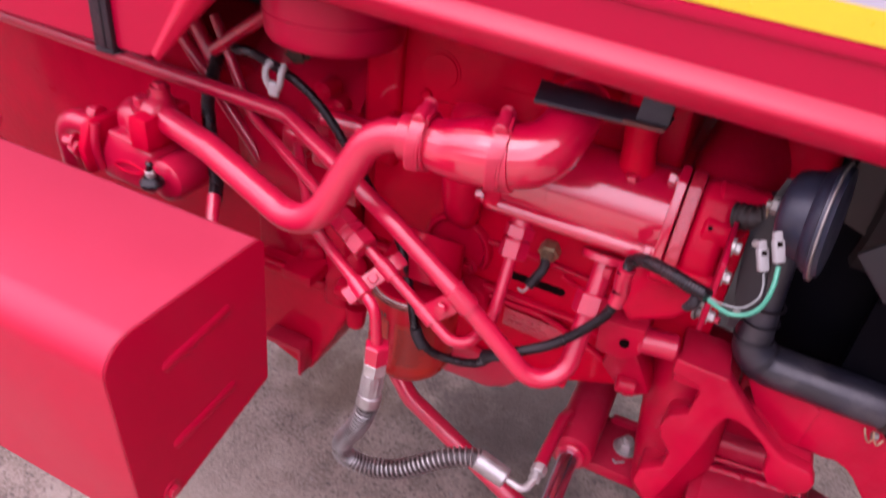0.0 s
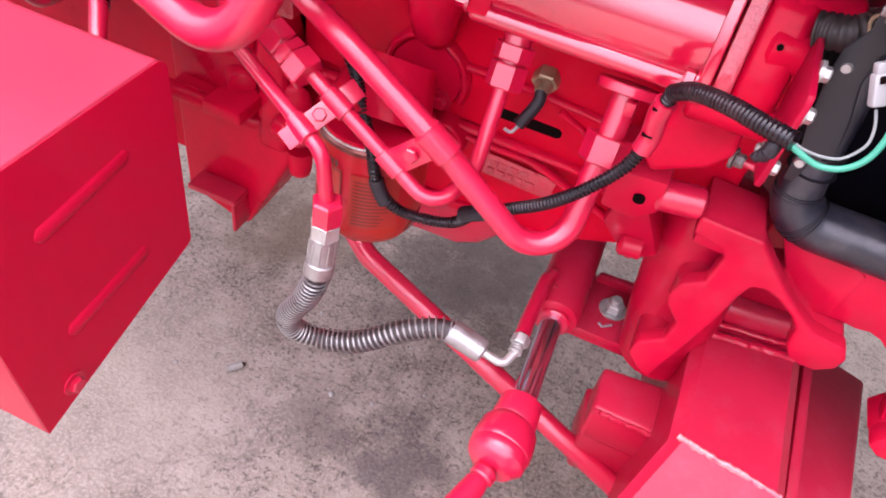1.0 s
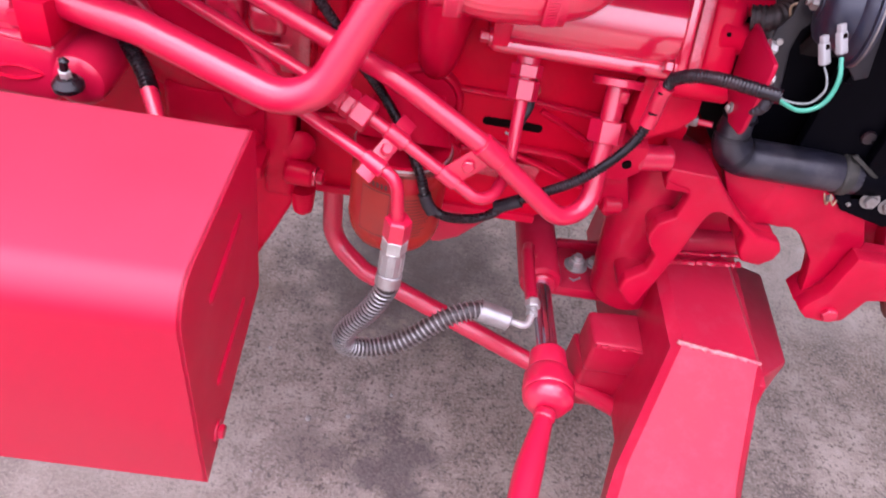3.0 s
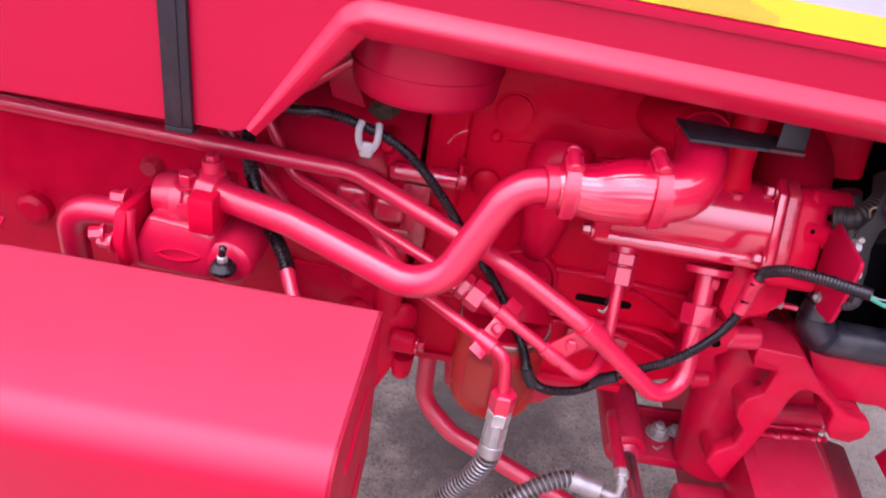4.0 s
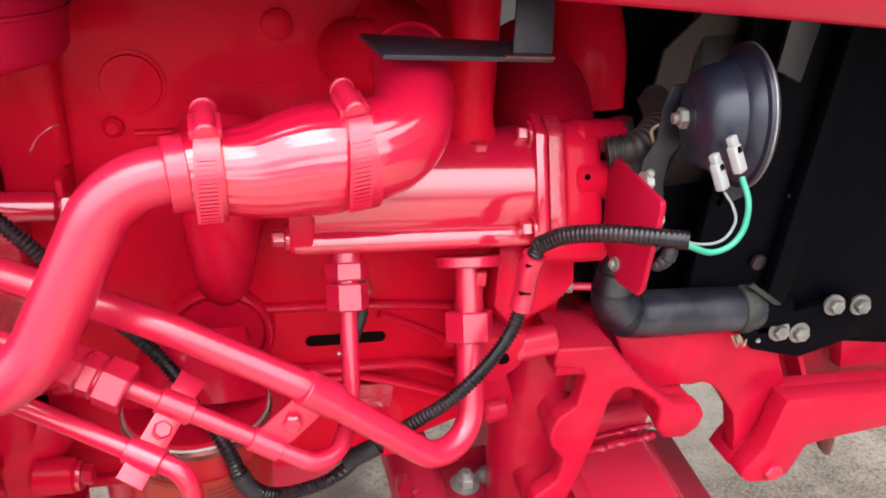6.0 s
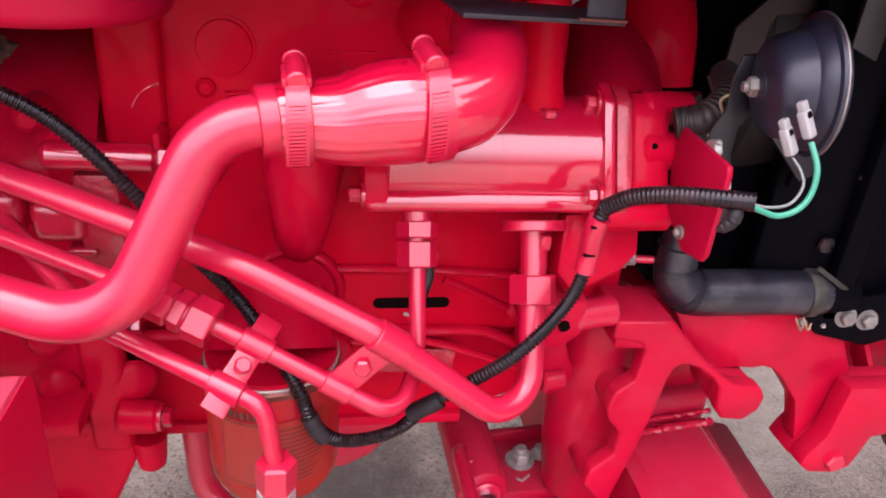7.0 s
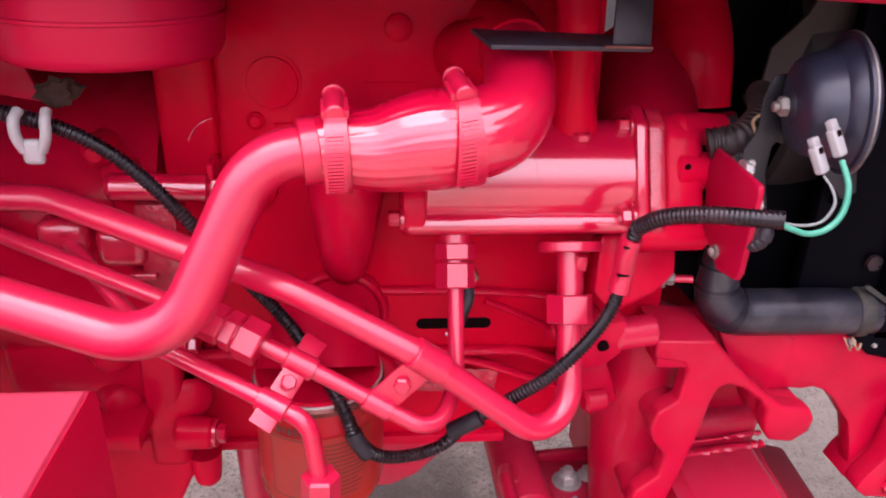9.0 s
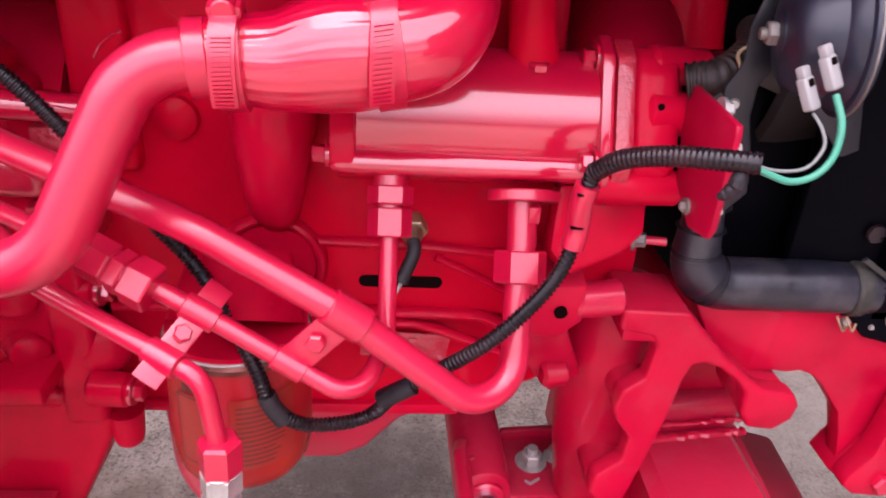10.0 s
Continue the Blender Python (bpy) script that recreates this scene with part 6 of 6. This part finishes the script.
lens = [V(-0.399, 0.319, 0.872), V(-0.388, 0.318, 0.8795), V(-0.374, 0.318, 0.882), V(-0.362, 0.318, 0.8805), V(-0.352, 0.319, 0.876),
        V(-0.362, 0.318, 0.871), V(-0.376, 0.318, 0.868), V(-0.388, 0.318, 0.869), V(-0.399, 0.319, 0.872)]
part("cast_oval", tube(smooth_path(lens, 4), 0.0018, 8), red_cast, valve)
part("edge_bead", tube([(-0.404, 0.3235, 0.910), (-0.380, 0.322, 0.9085), (-0.362, 0.3205, 0.908)], 0.0022, 10), red_pipe, valve)
part("flange_rim", tube(filleted([(-0.4235, 0.320, 0.918), (-0.4235, 0.314, 0.890), (-0.4235, 0.320, 0.858)], 0.1, 6), 0.006, 12), red_pipe, valve)
part("ear_bolt", bolt((-0.447, 0.308, 0.892), (-1, -0.3, 0), 0.012, 0.014), red_pipe, valve)
part("volute", tube([(-0.324, 0.40, 0.872), (-0.324, 0.332, 0.872), (-0.324, 0.322, 0.872), (-0.324, 0.318, 0.872)], [0.027, 0.027, 0.025, 0.019], 32), red_pipe, valve)
part("case_boss", tube([(-0.625, 0.475, 0.806), (-0.625, 0.452, 0.806), (-0.625, 0.447, 0.806)], [0.022, 0.021, 0.014], 24), red_cast, bell)
stay = thing("box_stay", (-0.550, 0.27, 0.882), "flat red sheet-metal stay standing on the battery box", "bracket")
part("blade", prism([(-0.562, 0.272, 0.882), (-0.540, 0.272, 0.882), (-0.527, 0.276, 0.912), (-0.549, 0.276, 0.912)], (0, 0.004, 0), 0.0012), red_sheet, stay)
part("foot", prism([(-0.564, 0.255, 0.8855), (-0.538, 0.255, 0.8855), (-0.538, 0.279, 0.8855), (-0.564, 0.279, 0.8855)], (0, 0, -0.004), 0.001), red_sheet, stay)
vent = thing("vent_cover", (-0.469, 0.46, 0.893), "red textured round vent cover", "cover")
part("cover", tube([(-0.469, 0.475, 0.893), (-0.469, 0.458, 0.893), (-0.469, 0.452, 0.893)], [0.013, 0.013, 0.009], 28), red_rough, vent)
sleeve = thing("cable_sleeve", (-0.262, 0.34, 0.88), "black ribbed cable sleeve with a red terminal", "cable")
part("sleeve", corrugated(smooth_path([(-0.345, 0.450, 0.985), (-0.330, 0.410, 0.945), (-0.301, 0.380, 0.898), (-0.276, 0.355, 0.876), (-0.262, 0.335, 0.862)], 6), 0.0085, 0.0045, 0.0012, 18), black_plastic, sleeve)
part("terminal", tube([(-0.265, 0.338, 0.865), (-0.254, 0.320, 0.851), (-0.236, 0.295, 0.830)], [0.0085, 0.0075, 0.007], 16), red_pipe, sleeve, "pinkish red terminal shank")
for (a, b, r) in [((-0.405, 0.448, 1.005), (-0.285, 0.450, 0.862), 0.0085), ((-0.39, 0.455, 1.03), (-0.35, 0.455, 0.96), 0.010)]:
    t_ = thing("control_rod", a, "thin red painted control rod", "rod", "control rods")
    part("rod", cyl(a, b, r, seg=14), red_pipe, t_)

# ---------------------------------------------------------------- dark bracket under the hood
bk = thing("shelf_bracket", (0.15, 0.345, 1.08), "dark steel shelf bracket under the hood", "bracket")
part("shelf", prism([(0.096, 0.333, 1.083), (0.203, 0.349, 1.0805), (0.206, 0.375, 1.084), (0.088, 0.372, 1.087)], (0, 0, 0.003), 0.0006), shelf_dark, bk)
part("edge_strip", prism([(0.170, 0.3425, 1.0835), (0.2035, 0.3478, 1.0825), (0.2035, 0.352, 1.0825), (0.170, 0.3465, 1.0835)], (0, 0, 0.0016)), rim_dark, bk, "bare yellowish edge")
part("hanger", prism([(0.178, 0.352, 1.084), (0.205, 0.356, 1.084), (0.206, 0.372, 1.14), (0.182, 0.370, 1.14)], (0, 0.003, 0), 0.0006), shelf_dark, bk)
mani = thing("intake_manifold", (0.2, 0.45, 1.03), "red cast intake elbow above the pump", "manifold")
mb = bmesh.new()
add_tube(mb, [(0.182, 0.428, 0.995), (0.181, 0.428, 1.010), (0.178, 0.428, 1.030), (0.175, 0.428, 1.060), (0.173, 0.428, 1.11)], [0.0185, 0.0175, 0.0160, 0.0165, 0.018], 24)
part("post", mb, red_block, mani)
part("post_nut", hexa((0.182, 0.410, 1.004), (0.182, 0.410, 1.010), 0.013), red_pipe, mani)
part("outlet_dome", tube(smooth_path([(0.098, 0.490, 1.056), (0.100, 0.460, 1.058), (0.108, 0.432, 1.064), (0.122, 0.412, 1.070)], 6), [0.026] * 18 + [0.025], 24), red_block, mani)
part("branch", tube(smooth_path([(0.30, 0.60, 1.13), (0.315, 0.57, 1.09), (0.322, 0.55, 1.05), (0.325, 0.54, 1.0)], 6), 0.034, 24), red_block, mani)
part("runner", tube([(0.124, 0.396, 1.069), (0.124, 0.42, 1.074), (0.124, 0.50, 1.08)], 0.026, 24), red_block, mani)

# ---------------------------------------------------------------- step box
stepbox = thing("battery_box", (-0.45, 0.18, 0.62), "red sheet-metal battery box with pressed ribs", "box")
sb = bmesh.new()
prof = filleted([(0, 0.083, 0.624), (0, 0.281, 0.681), (0, 0.283, 0.882), (0, 0.068, 0.880), (0, 0.083, 0.6241)], {1: 0.006, 2: 0.012, 3: 0.034}, 10)
prof = [(p.y, p.z) for p in prof]
XR, XL = -0.152, -0.95
outer_r = [sb.verts.new((XR, y, z)) for y, z in prof]
outer_l = [sb.verts.new((XL, y, z)) for y, z in prof]
for i in range(len(prof) - 1):
    sb.faces.new((outer_r[i], outer_r[i + 1], outer_l[i + 1], outer_l[i]))
sb.faces.new(outer_l)
shell = part("cover", sb, red_box, stepbox)
end = bmesh.new()
add_prism(end, [(XR - 0.003, y, z) for y, z in prof], (0.0035, 0, 0))
part("end_plate", end, red_matte, stepbox)
for z in (0.8175, 0.7115):
    rb = bmesh.new()
    add_tube(rb, [V(XR - 0.002, 0.128, z - 0.004), V(XR - 0.001, 0.134, z - 0.003), V(XR - 0.001, 0.222, z + 0.007), V(XR - 0.002, 0.229, z + 0.008)], [0.001, 0.0080, 0.0080, 0.001], 14)
    for v in rb.verts:
        v.co.x = XR + (v.co.x - XR) * 0.42
    part("pressed_rib", rb, red_matte, stepbox)
part("end_bolt", bolt((XR + 0.0005, 0.119, 0.653), (1, 0, 0), 0.013, 0.007), red_pipe, stepbox)
hang = thing("box_hanger", (-0.2, 0.40, 0.58), "red angle-iron hanger below the battery box", "bracket")
part("angle", box((-0.275, 0.425, 0.578), (-0.209, 0.4555, 0.586), 0.0015), red_axle, hang)
part("angle_leg", box((-0.214, 0.425, 0.536), (-0.209, 0.4555, 0.5775), 0.0015), red_axle, hang)
part("cross_pipe", cyl((-0.330, 0.405, 0.742), (-0.190, 0.456, 0.694), 0.0095, seg=18), red_cast, hang, "dull red cross pipe")
